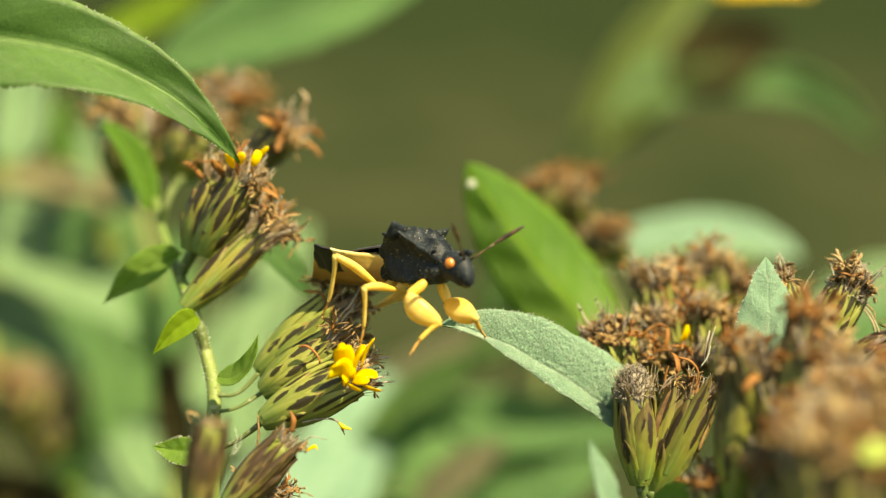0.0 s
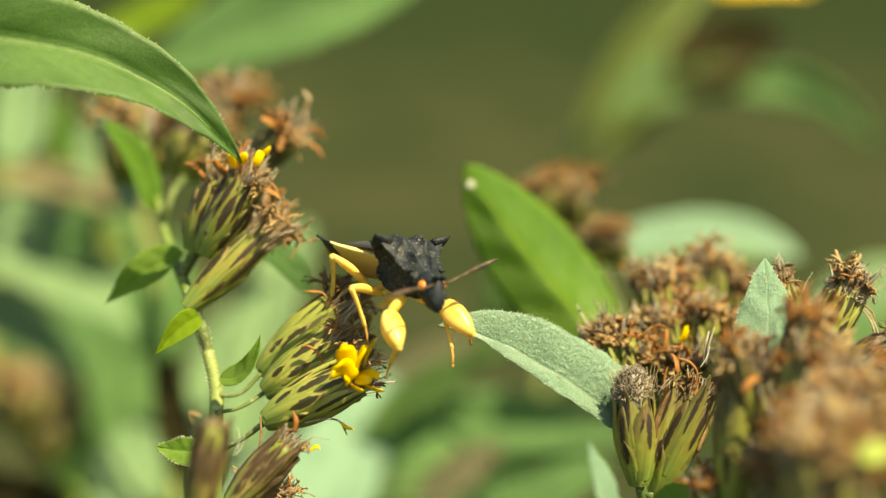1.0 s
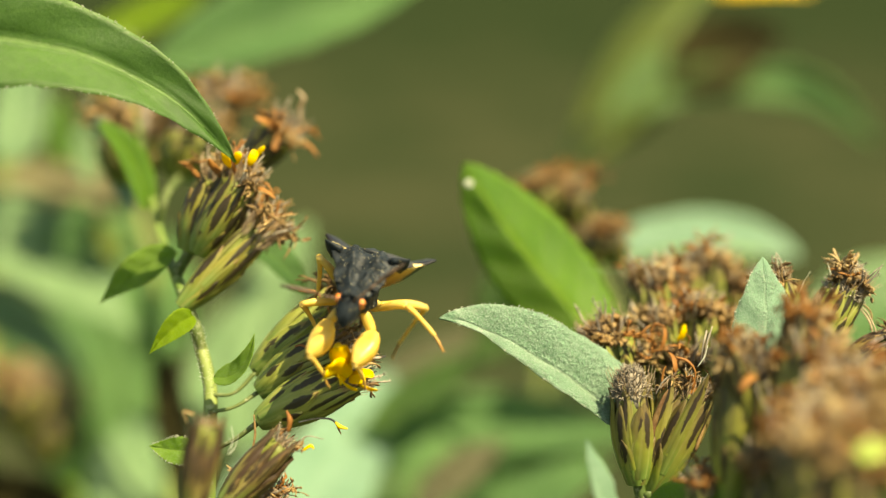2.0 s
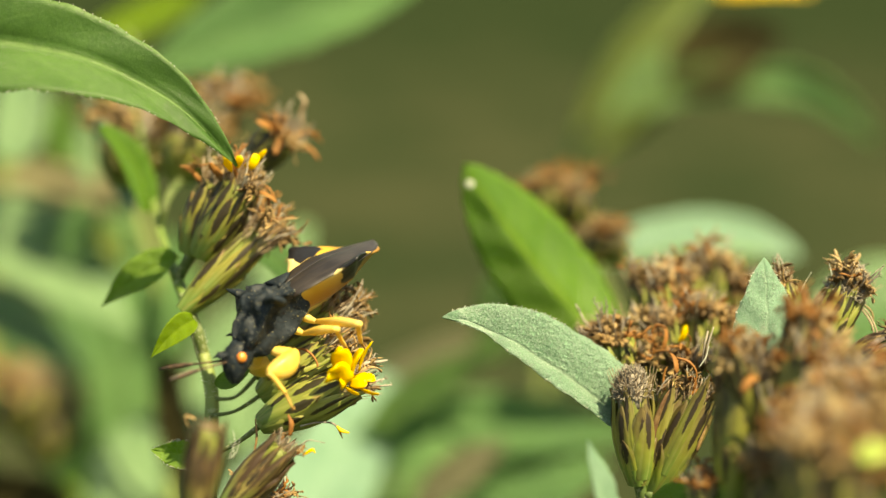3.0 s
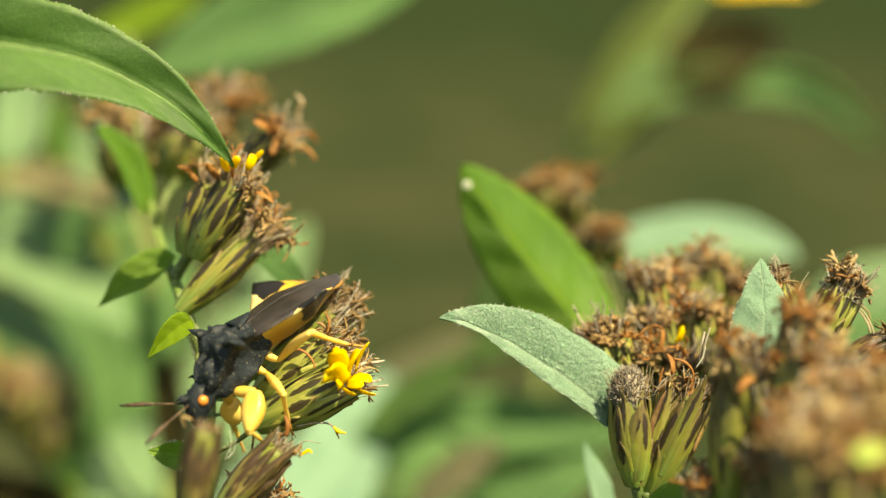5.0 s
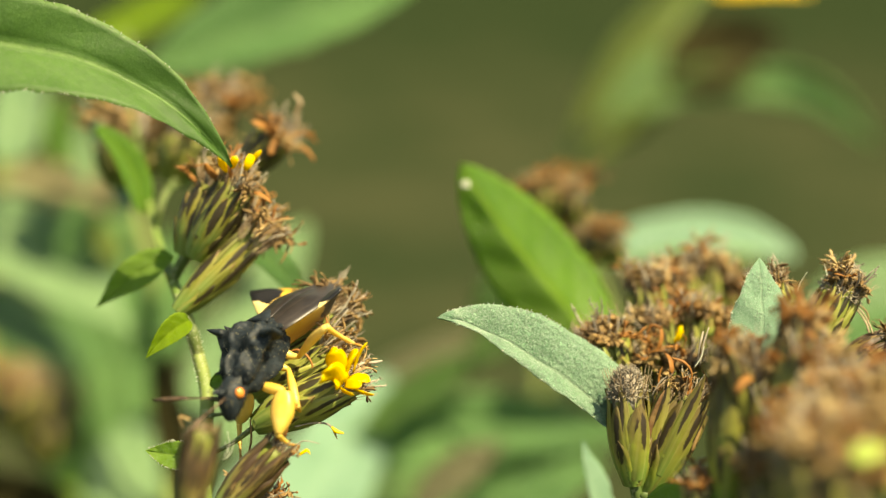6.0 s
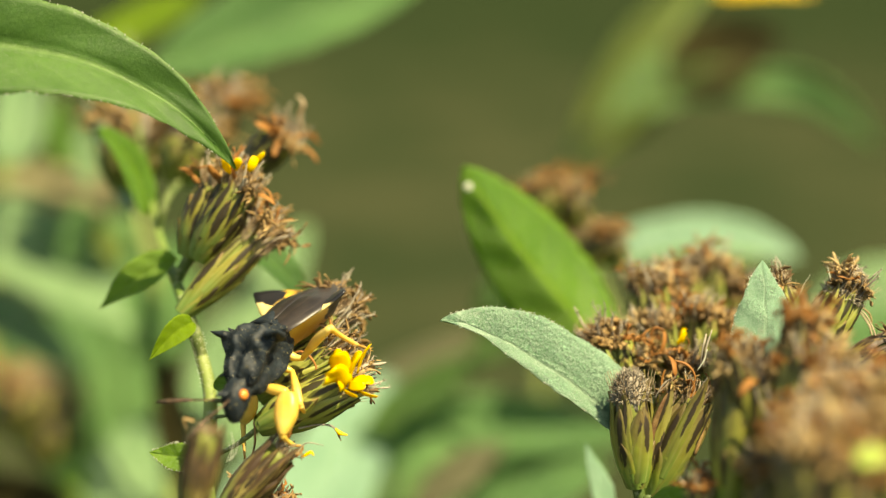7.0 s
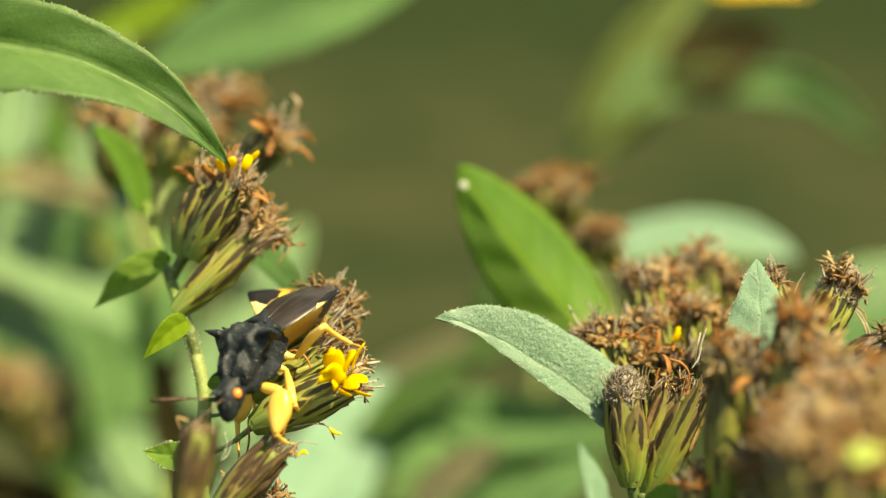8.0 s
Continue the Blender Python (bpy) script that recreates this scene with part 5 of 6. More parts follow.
def thorax_shape():
    """The pronotum with its raised horned shoulders, and the sides below it."""
    width = ((-0.4, 0.6), (0.0, 0.8), (0.25, 0.92), (0.7, 1.2), (1.2, 1.5), (1.7, 1.64), (2.05, 1.42), (2.4, 1.14), (2.8, 1.04), (3.1, 0.97), (3.3, 0.82), (3.5, 0.6))
    top = ((-0.4, 0.7), (0.0, 0.88), (0.25, 1.05), (0.7, 1.35), (1.4, 1.62), (1.9, 1.6), (2.3, 1.4), (2.6, 1.12), (2.9, 1.02), (3.3, 0.8), (3.5, 0.55))
    edge = ((-0.4, 0.35), (0.0, 0.6), (0.25, 0.8), (0.7, 1.1), (1.3, 1.35), (1.8, 1.42), (2.2, 1.1), (2.6, 0.72), (3.0, 0.55), (3.5, 0.25))
    low = ((-0.4, -0.6), (0.25, -0.66), (1.2, -0.8), (2.2, -0.86), (3.0, -0.8), (3.5, -0.45))
    rings = []
    for i in range(80):
        x = -0.4 + 3.9 * i / 79
        w, zt, ze, zl = (curve(x, c) for c in (width, top, edge, low))
        dip = 0.2 * math.exp(-((x - 2.42) / 0.15) ** 2)
        half = [(0, zt - 0.10 - dip), (0.2 * w, zt - 0.03 - dip), (0.38 * w, zt + 0.12 - dip), (0.55 * w, zt - 0.08 - dip), (0.74 * w, 0.45 * zt + 0.55 * ze - 0.04), (0.92 * w, ze + 0.05), (w, ze),
                (0.93 * w, ze - 0.16), (min(0.68 * w, 0.74), 0.62 * ze + 0.38 * zl), (min(0.68 * w, 0.72), 0.3 * ze + 0.7 * zl), (0.5 * w, zl + 0.1), (0, zl)]
        line = [V(x, y, z) for y, z in half]
        fine = smooth_line(line, 6)
        ring = fine + [V(p.x, -p.y, p.z) for p in fine[-2:0:-1]]
        for j, p in enumerate(ring):
            q = noise.noise(p * 2.3) * 0.06 + noise.noise(p * 4.2) * 0.035 + noise.noise(p * 9.0) * 0.018
            q += 0.065 * math.cos(6.5 * p.x + 1.2) * math.cos(5.0 * p.y) * (1 if p.z > 0.4 else 0)
            ring[j] = p + unit(V(0, p.y, p.z - 0.3)) * q
        rings.append(ring)
    out = [loft(rings)]
    for s in (1, -1):  # horns on the shoulders
        root, tip = V(1.6, 1.3 * s, 1.3), V(1.85, 1.92 * s, 1.82)
        out.append(tube([root, root.lerp(tip, 0.35) + V(-0.05, 0.04 * s, 0), root.lerp(tip, 0.7), tip], (0.55, 0.42, 0.24, 0.02), 10, 0.45))
        back = V(1.15, 1.38 * s, 1.25)
        out.append(tube([back, back + V(-0.08, 0.22 * s, 0.06), back + V(-0.12, 0.3 * s, 0.08)], (0.2, 0.12, 0.02), 6, 0.5))
        tooth = V(3.2, 0.72 * s, 0.5)
        out.append(tube([tooth, tooth + V(0.12, 0.12 * s, 0.06), tooth + V(0.22, 0.2 * s, 0.08)], (0.2, 0.12, 0.03), 6, 0.6))
    return join(out)


def head_shape():
    width = ((3.15, 0.55), (3.6, 0.56), (4.0, 0.55), (4.35, 0.47), (4.6, 0.37), (4.78, 0.2))
    top = ((3.15, 0.58), (3.7, 0.62), (4.1, 0.57), (4.45, 0.42), (4.65, 0.12), (4.78, -0.35))
    low = ((3.15, -0.5), (3.7, -0.72), (4.2, -0.95), (4.6, -1.02), (4.78, -0.88))
    rings = []
    for i in range(21):
        x = 3.15 + 1.63 * i / 20
        w, a, b = (curve(x, c) for c in (width, top, low))
        ring = []
        for j in range(16):
            q = 2 * math.pi * j / 16
            p = V(x, w * math.sin(q), (a + b) / 2 + (a - b) / 2 * math.cos(q))
            ring.append(p + unit(V(0, p.y, p.z)) * (noise.noise(p * 4) * 0.06 + noise.noise(p * 9) * 0.04))
        rings.append(ring)
    out = [loft(rings)]
    for s in (1, -1):  # forked brow
        a = V(4.3, 0.13 * s, 0.38)
        out.append(tube([a, a + V(0.2, 0.03 * s, 0.14), a + V(0.42, 0.06 * s, 0.2)], (0.16, 0.12, 0.03), 7))
    return join(out)


def wing_shape(s):
    """One folded wing: leathery in front, thin toward the tail."""
    rows, cols = 22, 8
    points, uvs = [], []
    outer = ((-4.8, 0.25), (-4.4, 0.75), (-3.6, 1.36), (-2.4, 1.95), (-1.2, 1.84), (0, 1.5), (0.6, 1.1))
    ridge = ((-4.8, -0.42), (-4, -0.06), (-3, 0.34), (-2, 0.7), (-1, 0.88), (0.2, 1.0), (0.6, 0.95))
    for layer in (0, 1):
        for i in range(rows):
            x = -4.8 + 5.4 * i / (rows - 1)
            w, z = curve(x, outer) * (1.0 if s > 0 else 0.66), curve(x, ridge)
            v0 = 1.0 if x < -0.4 else 0.3
            for j in range(cols):
                v = j / (cols - 1)
                y = -0.12 * v0 + (w + 0.12 * v0) * v
                lift = z + 0.05 * math.sin(3.1 * v) - 0.2 * v * v - 0.006 * math.cos(12 * v) + (0.012 if s < 0 else 0)
                points.append(V(x, y * s, lift - (0.02 if layer else 0)))
                uvs.append((i / (rows - 1), v))
    n = rows * cols
    top = grid_faces(rows, cols)
    faces = top + [tuple(n + k for k in f[::-1]) for f in top]
    rim = [*range(cols), *(i * cols + cols - 1 for i in range(1, rows)), *((rows - 1) * cols + j for j in range(cols - 2, -1, -1)), *(i * cols for i in range(rows - 2, 0, -1))]
    faces += [(b, a, a + n, b + n) for a, b in zip(rim, rim[1:] + rim[:1])]
    return points, faces if s > 0 else [f[::-1] for f in faces], uvs


def granules(shape, count, small, large, seed, above):
    """Small grains that stand on a shell."""
    rng = random.Random(seed)
    points, faces, uvs = [], [], []
    skin = [p for p in shape[0] if p.z > above]
    for _ in range(count):
        p, r, k = rng.choice(skin), rng.uniform(small, large), len(points)
        spin = Matrix.Rotation(rng.uniform(0, 6), 3, "Z") @ Matrix.Rotation(rng.uniform(0, 6), 3, "X")
        points += [p + spin @ (V(*q) * r * rng.uniform(0.7, 1.2)) for q in ((1, 0, 0), (-1, 0, 0), (0, 1, 0), (0, -1, 0), (0, 0, 1), (0, 0, -1))]
        faces += [tuple(k + i for i in f) for f in ((0, 2, 4), (2, 1, 4), (1, 3, 4), (3, 0, 4), (2, 0, 5), (1, 2, 5), (3, 1, 5), (0, 3, 5))]
        uvs += [(0, 0)] * 6
    return points, faces, uvs


def scutellum_shape():
    rings = []
    for i in range(8):
        t = i / 7
        x, w = 0.75 - 1.0 * t, 0.62 * (1 - t) ** 0.8 + 0.06
        z = 1.36 - 0.12 * t
        rings.append([V(x, w * math.cos(q), z + 0.16 * (1 - 0.4 * t) * math.sin(q)) for q in (6.2832 * j / 10 for j in range(10))])
    return loft(rings)


def limb(line, radii, sides=12, squash=0.9):
    return tube(smooth_line(line, 4), radii, sides, squash)


def femur_shape(length, fat):
    """A thigh along +x; the fat one of a foreleg bulges on its lower side."""
    if fat < 0.3:
        return limb([V(0, 0, 0), V(length * 0.3, 0, 0.3 * fat), V(length * 0.65, 0, 0.55 * fat), V(length, 0, 0)], (fat * 0.55, fat * 0.72, fat * 0.95, fat * 1.05, fat * 0.95, fat * 0.7), 16)
    side = ((0, 0.28), (0.1, 0.44), (0.35, 0.54), (0.6, 0.48), (0.82, 0.32), (0.97, 0.18), (1, 0.12))
    up = ((0, 0.22), (0.3, 0.3), (0.6, 0.3), (0.85, 0.24), (0.97, 0.17), (1, 0.12))
    down = ((0, 0.28), (0.1, 0.48), (0.28, 0.69), (0.48, 0.74), (0.68, 0.64), (0.85, 0.46), (0.97, 0.24), (1, 0.12))
    rings = []
    for i in range(29):
        t = i / 28
        w, a, d = (sum(curve(t + q, c) for q in (-0.06, -0.03, 0, 0.03, 0.06)) / 5 for c in (side, up, down))
        rings.append([V(length * t, w * math.cos(q), (a if math.sin(q) > 0 else d) * math.sin(q)) for q in (6.2832 * k / 20 for k in range(20))])
    out = [loft(rings)]
    for k in range(5):
        p = V(length * (0.5 + 0.09 * k), 0, -0.61 + 0.08 * k)
        out.append(tube([p, p + V(0.02, 0, -0.06), p + V(0.05, 0, -0.09)], (0.04, 0.025, 0.008), 5))
    return join(out)


def tibia_shape(length, thick):
    return limb([V(-0.03, 0, 0), V(length * 0.3, 0, 0.05), V(length * 0.7, 0, 0.04), V(length, 0, 0)], (thick * 1.3, thick * 1.05, thick * 0.85, thick * 0.9, thick * 0.75), 12)


def foot_shape(x, size):
    """Three small joints and two claws."""
    out = [limb([V(x - 0.05, 0, 0), V(x + size * 0.4, 0, -0.08), V(x + size * 0.8, 0, -0.2)], (0.075, 0.055, 0.07, 0.05, 0.06), 8)]
    for s in (1, -1):
        e = V(x + size * 0.8, 0, -0.2)
        out.append(tube([e, e + V(0.12, 0.06 * s, 0.0), e + V(0.2, 0.09 * s, -0.09)], (0.035, 0.025, 0.006), 5))
    return join(out)


LEGS = {  # name: hip, thigh length and girth, shin length and girth, foot
    "fore": (V(2.6, 0.5, -0.75), 1.88, 0.47, 1.15, 0.125, 0.75),
    "mid": (V(1.0, 0.7, -1.1), 2.0, 0.2, 1.9, 0.115, 0.8),
    "hind": (V(0.2, 0.8, -1.05), 2.7, 0.21, 2.3, 0.12, 0.9),
}


COXA = 1.0


def build_bug():
    bug = new("ambush_bug")
    bug.empty_display_size = 0.004
    BASE[bug.name] = Vector((0, 0, 0))
    tagged(bug, "black and yellow ambush bug with orange eyes on a flower head", "insect")
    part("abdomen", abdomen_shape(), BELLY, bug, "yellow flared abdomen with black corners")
    shield = thorax_shape()
    part("thorax", join([shield, granules(shield, 1500, 0.02, 0.05, 3, -0.8)]), SHELL, bug, "black pitted horned shoulder shield")
    part("grains", granules(shield, 240, 0.01, 0.026, 4, -0.6), GRAIN, bug, "pale golden grains on the shoulder shield", kind="stuff")
    part("scutellum", scutellum_shape(), SHELL, bug)
    for s in (1, -1):
        part("wing", wing_shape(s), WING, bug, "folded dark brown wing")
    skull = head_shape()
    head = part("head", join([skull, granules(skull, 260, 0.02, 0.045, 6, -2)]), SHELL, bug, "small black head")
    for s in (1, -1):
        eye = new("eye", as_mesh("eye", ball(V(3.95, 0.5 * s, 0.02), 0.235, 0.18, 0.235, 14, 22), EYE))
        eye.parent = head
        tagged(eye, "round orange eye")
    feelers = {}
    for s in (1, -1):
        line = [V(0, 0, 0), V(0.4, 0, 0.02), V(0.9, 0, 0.05), V(1.25, 0, 0.07)]
        shape = join([tube(line, (0.06, 0.038, 0.045, 0.035, 0.05), 8), tube(smooth_line([V(1.22, 0, 0.07), V(1.8, 0, 0.09), V(2.75, 0, 0.08)], 5), (0.04, 0.085, 0.105, 0.1, 0.04), 9)])
        feelers[s] = part("antenna", shape, FEELER, bug, "clubbed antenna")
    legs, coxae = {}, {}
    for name, (hip, la, fat, lb, thin, foot) in LEGS.items():
        for s in (1, -1):
            thigh = part("leg", femur_shape(la, fat), LEG, bug, "thick grasping yellow foreleg" if name == "fore" else "slender yellow leg")
            shin = new("shin", as_mesh("shin", tibia_shape(lb, thin), LEG))
            shin.parent = thigh
            toes = new("foot", as_mesh("foot", foot_shape(lb, foot), CLAW))
            toes.parent = thigh
            legs[name, s] = (thigh, shin, toes)
            if name != "fore":
                root = V(hip.x, hip.y * s, hip.z)
                part("hip", limb([V(hip.x + 0.1, 0.15 * s, -0.7), V(hip.x + 0.05, 0.45 * s, -0.95), root], (0.24, 0.22, 0.17, 0.12), 12), LEG, bug)
            else:
                coxae[s] = part("hip", limb([V(0, 0, 0), V(COXA / 2, 0, -0.03), V(COXA, 0, 0)], (0.19, 0.25, 0.26, 0.24, 0.17), 14), LEG, bug)
    return bug, feelers, legs, coxae


BUG, FEELERS, LEG_PARTS, COXAE = build_bug()


# ---- what moves ----
# seconds, place, turn (degrees) of the bug
BUG_ROWS = [
    (0, -2.40, -0.13, -0.80, -4.4, -1.8, -40.3),
    (0.5, -2.25, -0.08, -0.78, -4.8, -0.7, -50.9),
    (1, -2.46, -0.07, -0.73, -1.6, 12.2, -58.4),
    (1.2, -2.51, -0.05, -0.72, 2.8, 15.0, -60.7),
    (1.5, -2.77, -0.04, -0.63, -5.4, 10.0, -79.4),
    (1.7, -2.72, 0.04, -1.19, -18.1, 10.5, -93.1),
    (2.8, -5.65, -1.34, -1.70, 1.8, 35.0, -120.5),
    (3, -6.38, -1.11, -2.19, -5.5, 37.9, -143.2),
    (3.2, -6.76, -1.05, -2.64, -11.7, 40.9, -153.9),
    (3.5, -7.18, -1.13, -2.87, -16.4, 45.1, -160.1),
    (4, -7.81, -1.13, -3.56, -16.0, 45.4, -159.8),
    (4.5, -8.18, -1.12, -3.98, -12.7, 44.3, -156.4),
    (4.7, -8.17, -1.06, -3.90, -10.4, 41.2, -153.1),
    (5.7, -7.09, -0.85, -3.84, 2.7, 35.3, -121.3),
    (6, -7.10, -0.85, -3.84, 2.7, 35.3, -121.3),
    (6.5, -7.08, -0.85, -3.84, 2.7, 35.3, -121.3),
    (7, -7.07, -0.85, -3.80, 2.7, 35.3, -121.3),
    (7.5, -7.11, -0.85, -3.84, 2.7, 35.3, -121.3),
    (8, -7.08, -0.85, -3.83, 2.7, 35.3, -121.3),
]
# seconds, sideways and upward sway of the stem that bears the bug
SWAY = [
    (0, 0.000, -0.000),
    (0.5, 0.196, 0.010),
    (1, 0.147, 0.030),
    (1.5, -0.031, 0.060),
    (3, -0.019, -0.138),
    (3.5, -0.019, -0.117),
    (4, -0.021, -0.166),
    (4.5, -0.010, -0.118),
    (6, -0.038, -0.148),
    (6.5, -0.019, -0.148),
    (7, -0.011, -0.109),
    (7.5, -0.049, -0.147),
    (8, -0.019, -0.137),
]
# seconds, and degrees by which the bug's foot presses the pale leaf down
PRESSED = [(0, -2.2), (1.5, -2.2), (1.8, -1.8), (2.3, 0.2), (2.8, 0), (8, 0)]
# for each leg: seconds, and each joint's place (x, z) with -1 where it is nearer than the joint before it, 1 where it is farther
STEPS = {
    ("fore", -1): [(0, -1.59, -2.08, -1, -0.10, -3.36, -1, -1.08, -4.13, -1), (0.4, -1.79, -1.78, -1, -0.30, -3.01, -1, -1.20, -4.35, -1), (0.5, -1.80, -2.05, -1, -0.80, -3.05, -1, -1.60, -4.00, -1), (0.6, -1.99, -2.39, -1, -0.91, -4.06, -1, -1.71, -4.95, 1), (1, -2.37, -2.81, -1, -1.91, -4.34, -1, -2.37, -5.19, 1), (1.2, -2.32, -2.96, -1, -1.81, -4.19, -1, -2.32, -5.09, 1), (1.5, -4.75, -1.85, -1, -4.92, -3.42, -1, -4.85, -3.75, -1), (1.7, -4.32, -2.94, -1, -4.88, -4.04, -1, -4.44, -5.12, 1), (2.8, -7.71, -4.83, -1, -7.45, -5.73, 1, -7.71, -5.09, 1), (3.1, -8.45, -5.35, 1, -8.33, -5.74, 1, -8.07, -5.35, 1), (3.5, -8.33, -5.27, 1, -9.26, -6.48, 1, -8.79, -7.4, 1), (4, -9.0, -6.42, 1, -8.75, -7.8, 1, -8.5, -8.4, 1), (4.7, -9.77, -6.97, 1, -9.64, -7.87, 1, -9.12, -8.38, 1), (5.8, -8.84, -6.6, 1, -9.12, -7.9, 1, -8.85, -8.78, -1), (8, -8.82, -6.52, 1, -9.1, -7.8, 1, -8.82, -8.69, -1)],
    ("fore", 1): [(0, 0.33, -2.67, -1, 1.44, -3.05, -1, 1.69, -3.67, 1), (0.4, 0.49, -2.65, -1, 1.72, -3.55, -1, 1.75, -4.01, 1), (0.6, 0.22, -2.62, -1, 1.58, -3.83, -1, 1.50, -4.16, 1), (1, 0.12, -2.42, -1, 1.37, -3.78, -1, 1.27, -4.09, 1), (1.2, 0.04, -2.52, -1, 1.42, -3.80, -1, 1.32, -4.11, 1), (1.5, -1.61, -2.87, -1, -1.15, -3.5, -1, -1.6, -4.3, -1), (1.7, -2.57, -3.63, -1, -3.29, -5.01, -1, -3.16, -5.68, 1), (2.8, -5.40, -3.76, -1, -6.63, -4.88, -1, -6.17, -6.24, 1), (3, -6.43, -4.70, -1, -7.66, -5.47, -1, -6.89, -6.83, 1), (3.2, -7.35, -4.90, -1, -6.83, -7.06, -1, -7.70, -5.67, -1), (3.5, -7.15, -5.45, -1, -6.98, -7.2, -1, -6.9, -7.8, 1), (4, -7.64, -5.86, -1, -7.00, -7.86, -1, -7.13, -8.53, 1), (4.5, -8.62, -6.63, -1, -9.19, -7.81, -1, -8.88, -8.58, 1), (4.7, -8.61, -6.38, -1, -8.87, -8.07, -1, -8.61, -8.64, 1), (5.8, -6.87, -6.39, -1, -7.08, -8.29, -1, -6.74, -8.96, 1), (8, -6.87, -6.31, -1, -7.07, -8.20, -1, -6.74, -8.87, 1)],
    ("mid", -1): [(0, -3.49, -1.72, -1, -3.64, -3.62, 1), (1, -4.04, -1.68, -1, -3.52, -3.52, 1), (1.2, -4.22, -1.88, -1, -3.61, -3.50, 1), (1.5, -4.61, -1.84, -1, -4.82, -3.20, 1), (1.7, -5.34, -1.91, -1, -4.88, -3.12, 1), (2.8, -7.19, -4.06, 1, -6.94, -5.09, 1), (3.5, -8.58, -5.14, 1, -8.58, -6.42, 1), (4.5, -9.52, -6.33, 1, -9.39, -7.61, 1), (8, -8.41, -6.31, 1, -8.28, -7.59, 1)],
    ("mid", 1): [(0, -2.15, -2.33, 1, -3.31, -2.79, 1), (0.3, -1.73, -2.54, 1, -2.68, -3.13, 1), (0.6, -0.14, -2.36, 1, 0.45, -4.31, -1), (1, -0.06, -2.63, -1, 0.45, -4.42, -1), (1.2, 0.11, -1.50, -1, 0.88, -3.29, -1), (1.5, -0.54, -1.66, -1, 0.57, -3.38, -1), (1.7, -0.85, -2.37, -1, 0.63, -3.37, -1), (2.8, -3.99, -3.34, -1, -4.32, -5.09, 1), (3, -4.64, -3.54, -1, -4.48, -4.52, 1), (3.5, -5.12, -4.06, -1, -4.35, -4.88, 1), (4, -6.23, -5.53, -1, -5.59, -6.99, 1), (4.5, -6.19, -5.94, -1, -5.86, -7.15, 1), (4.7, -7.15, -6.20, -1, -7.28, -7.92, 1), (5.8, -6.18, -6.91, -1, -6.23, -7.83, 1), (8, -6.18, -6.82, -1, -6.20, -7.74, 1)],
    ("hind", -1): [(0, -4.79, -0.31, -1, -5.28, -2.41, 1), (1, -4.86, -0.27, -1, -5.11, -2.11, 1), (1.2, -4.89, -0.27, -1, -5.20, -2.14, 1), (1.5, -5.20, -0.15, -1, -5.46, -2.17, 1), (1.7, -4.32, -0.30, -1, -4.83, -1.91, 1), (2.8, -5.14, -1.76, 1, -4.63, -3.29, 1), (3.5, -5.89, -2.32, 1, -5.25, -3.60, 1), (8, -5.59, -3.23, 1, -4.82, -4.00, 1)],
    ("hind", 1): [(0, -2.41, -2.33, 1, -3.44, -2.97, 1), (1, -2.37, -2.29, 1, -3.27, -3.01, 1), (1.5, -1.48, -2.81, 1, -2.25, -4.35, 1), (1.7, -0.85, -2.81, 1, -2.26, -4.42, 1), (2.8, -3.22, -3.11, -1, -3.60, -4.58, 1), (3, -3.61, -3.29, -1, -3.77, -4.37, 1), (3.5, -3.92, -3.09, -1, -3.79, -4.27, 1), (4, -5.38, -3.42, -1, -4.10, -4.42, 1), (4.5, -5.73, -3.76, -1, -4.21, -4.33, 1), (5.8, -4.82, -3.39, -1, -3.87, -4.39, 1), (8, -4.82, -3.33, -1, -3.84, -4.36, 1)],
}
# for each antenna: seconds, way it points (x, y, z)
POINTING = {
    1: [(0.0, 0.85, -0.05, 0.5), (1.0, 0.8, 0.3, 0.35), (1.5, 0.8, 0.2, 0.35), (2.8, -0.9, -0.5, -0.2), (3.5, -0.4, -0.8, -0.5), (5.8, -0.5, -0.6, -0.5), (8.0, -0.5, -0.6, -0.5)],
    -1: [(0.0, -0.2, -0.8, 0.5), (0.5, -0.3, -0.9, 0.3), (1.0, -0.6, -0.6, -0.15), (1.5, -0.7, -0.4, 0.35), (2.8, -0.95, 0.1, -0.18), (3.5, -0.97, 0.0, -0.05), (8.0, -0.96, 0.0, -0.05)],
}


def between(rows, t):
    """The row's numbers at t, with soft changes from row to row."""
    if t <= rows[0][0]:
        return rows[0][1:]
    for a, b in zip(rows, rows[1:]):
        if t <= b[0]:
            f = (t - a[0]) / (b[0] - a[0])
            if b[0] - a[0] > 0.6:
                f = f * f * (3 - 2 * f)
            return [p + (q - p) * f for p, q in zip(a[1:], b[1:])]
    return rows[-1][1:]


def bug_pose(t):
    """In millimetres of the plants' space."""
    for a, b in zip(BUG_ROWS, BUG_ROWS[1:]):
        if a[0] <= t <= b[0]:
            f = (t - a[0]) / (b[0] - a[0])
            if b[0] - a[0] > 0.6:
                f = f * f * (3 - 2 * f)
            ma, mb = pose(*a[1:]), pose(*b[1:])
            return Matrix.LocRotScale(ma.translation.lerp(mb.translation, f), ma.to_quaternion().slerp(mb.to_quaternion(), f), None)
    return pose(*BUG_ROWS[-1][1:])


def in_metres(m):
    m = m.copy()
    m.translation = m.translation * MM
    return m


def axes(x, z, origin):
    """A pose with that x axis, and z as near as may be."""
    x = unit(x)
    y = unit(z.cross(x))
    m = Matrix((x, y, x.cross(y))).transposed().to_4x4()
    m.translation = origin
    return m


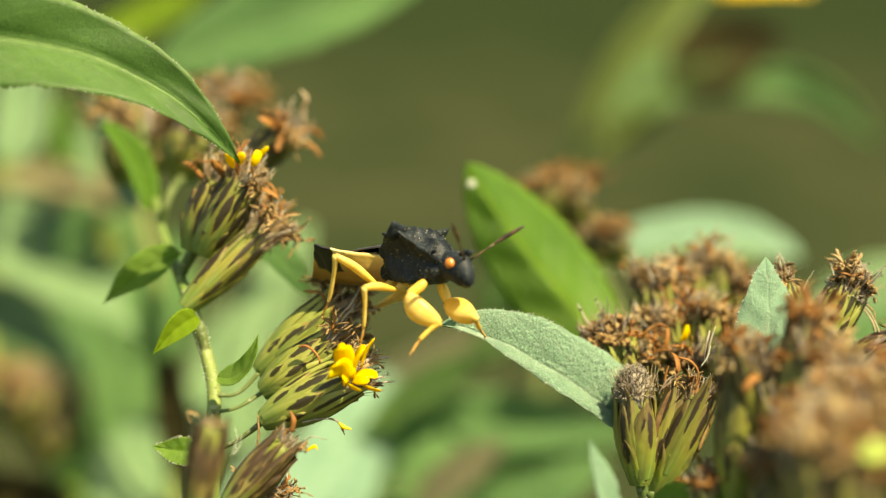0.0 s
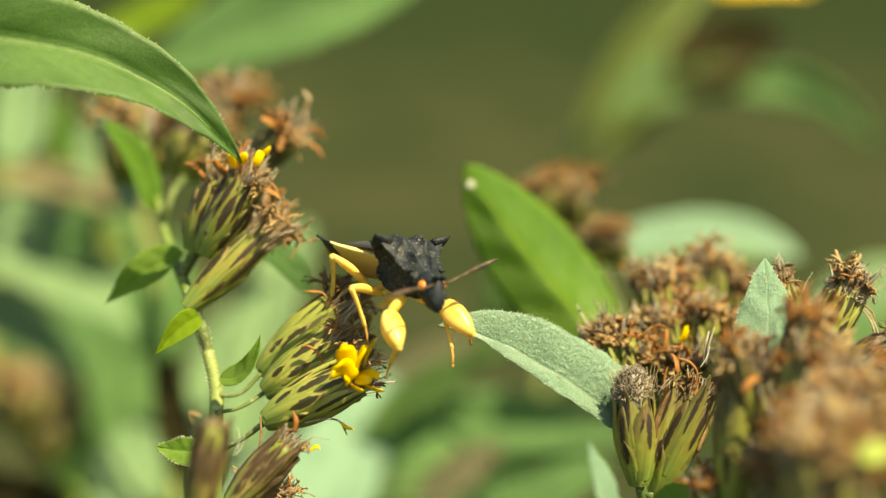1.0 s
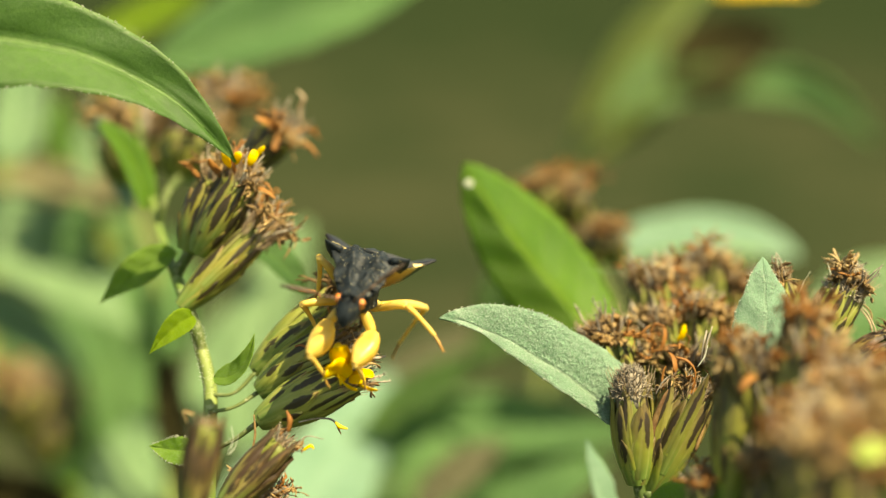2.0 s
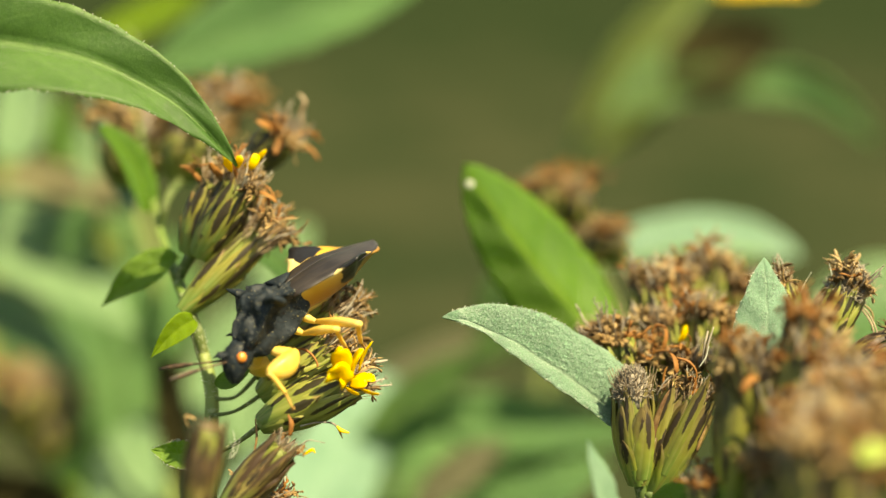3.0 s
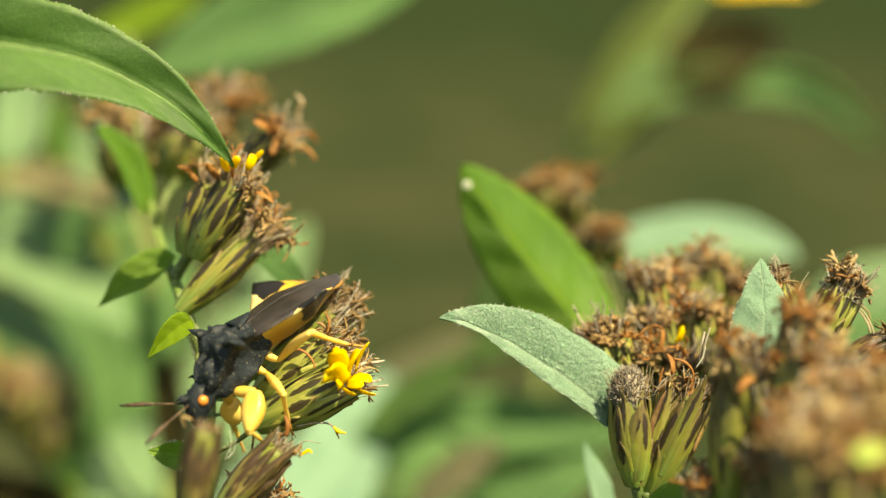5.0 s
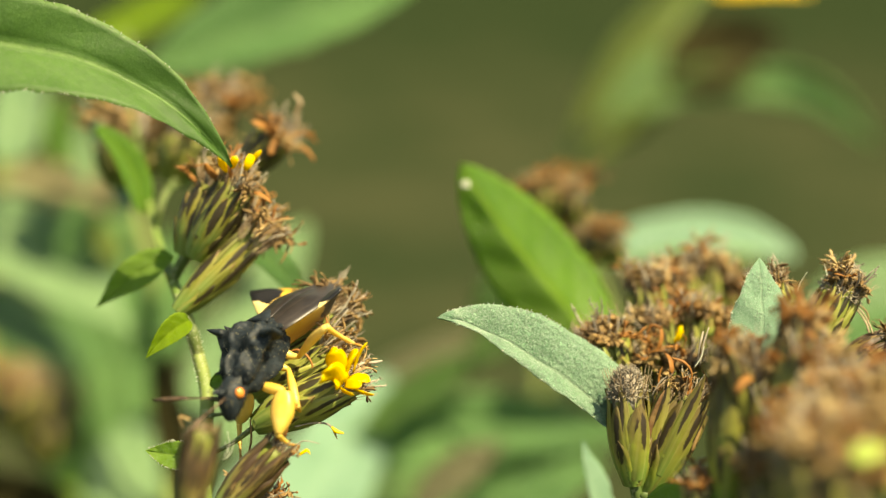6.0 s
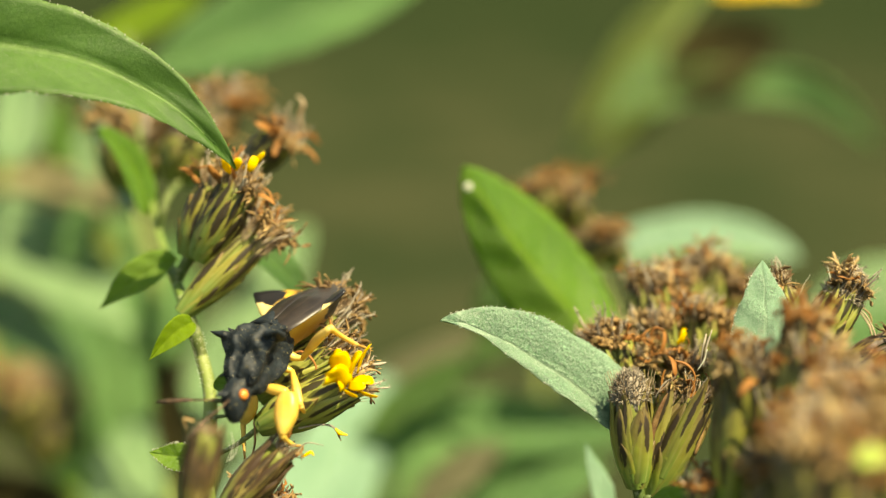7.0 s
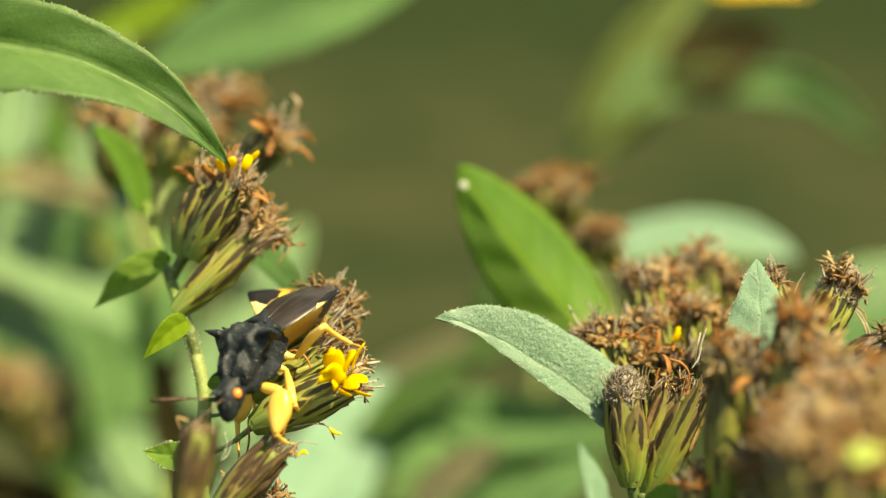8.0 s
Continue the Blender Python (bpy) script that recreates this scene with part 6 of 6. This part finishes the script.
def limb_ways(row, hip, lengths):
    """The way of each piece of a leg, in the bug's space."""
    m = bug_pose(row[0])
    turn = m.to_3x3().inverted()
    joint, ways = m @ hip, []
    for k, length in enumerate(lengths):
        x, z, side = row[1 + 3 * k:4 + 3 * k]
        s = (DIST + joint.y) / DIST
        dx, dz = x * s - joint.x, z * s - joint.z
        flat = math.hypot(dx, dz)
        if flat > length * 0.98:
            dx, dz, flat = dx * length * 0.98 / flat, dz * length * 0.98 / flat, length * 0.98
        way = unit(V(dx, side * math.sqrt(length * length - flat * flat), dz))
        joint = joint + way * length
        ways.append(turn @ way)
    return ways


def blend_ways(keys, t):
    if t <= keys[0][0]:
        return keys[0][1]
    for (ta, a), (tb, b) in zip(keys, keys[1:]):
        if t <= tb:
            f = (t - ta) / (tb - ta)
            f = f * f * (3 - 2 * f)
            return [unit(p.lerp(q, f)) if p.dot(q) > -0.9 else unit(p.lerp(q, f) + p.orthogonal() * 0.2) for p, q in zip(a, b)]
    return keys[-1][1]


def motions():
    times = [round(0.2 * i, 2) for i in range(41)]
    walk(BUG, [(t, HOME @ in_metres(bug_pose(t))) for t in times])
    for s, rows in POINTING.items():
        root = V(4.52, 0.2 * s, 0.2)
        made = []
        for t in times:
            way = bug_pose(t).to_3x3().inverted() @ unit(Vector(between(rows, t)))
            made.append((t, in_metres(axes(way, V(0.2, 0, 1), root))))
        walk(FEELERS[s], made)
    for (name, s), rows in STEPS.items():
        hip, la, fat, lb, thin, _ = LEGS[name]
        hip = V(hip.x, hip.y * s, hip.z)
        thigh, shin, toes = LEG_PARTS[name, s]
        lengths = [COXA, la, lb] if name == "fore" else [la, lb]
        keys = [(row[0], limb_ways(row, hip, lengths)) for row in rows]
        made = [[] for _ in lengths]
        for t in times:
            ways = blend_ways(keys, t)
            joint, poses = hip, []
            fold = unit(ways[-2].cross(ways[-1]).cross(ways[-2]) * -1)
            for way, length in zip(ways, lengths):
                poses.append(axes(way, fold, joint))
                joint = joint + way * length
            for out, m in zip(made, poses[:-1]):
                out.append((t, in_metres(m)))
            made[-1].append((t, in_metres(poses[-2].inverted() @ poses[-1])))
        if name == "fore":
            walk(COXAE[s], made[0])
        walk(thigh, made[-2]), walk(shin, made[-1]), walk(toes, made[-1])
    hinge = (V(9.26, 1.2, -8.63) - BASE[SEED_PLANT.name]) * MM
    walk(PERCH, [(t, Matrix.Translation(hinge) @ Matrix.Rotation(radians(a), 4, "Y") @ Matrix.Translation(-hinge)) for t, a in PRESSED])
    base = at_home(BASE[BUG_PLANT.name])
    walk(BUG_PLANT, [(t, base @ Matrix.Translation((x * MM, 0, z * MM))) for t, x, z in SWAY])
    base = at_home(BASE[LONG_LEAF.name])
    walk(LONG_LEAF, [(t, base @ Matrix.Translation((x * MM, 0, z * MM))) for t, x, z in SWAY])


motions()
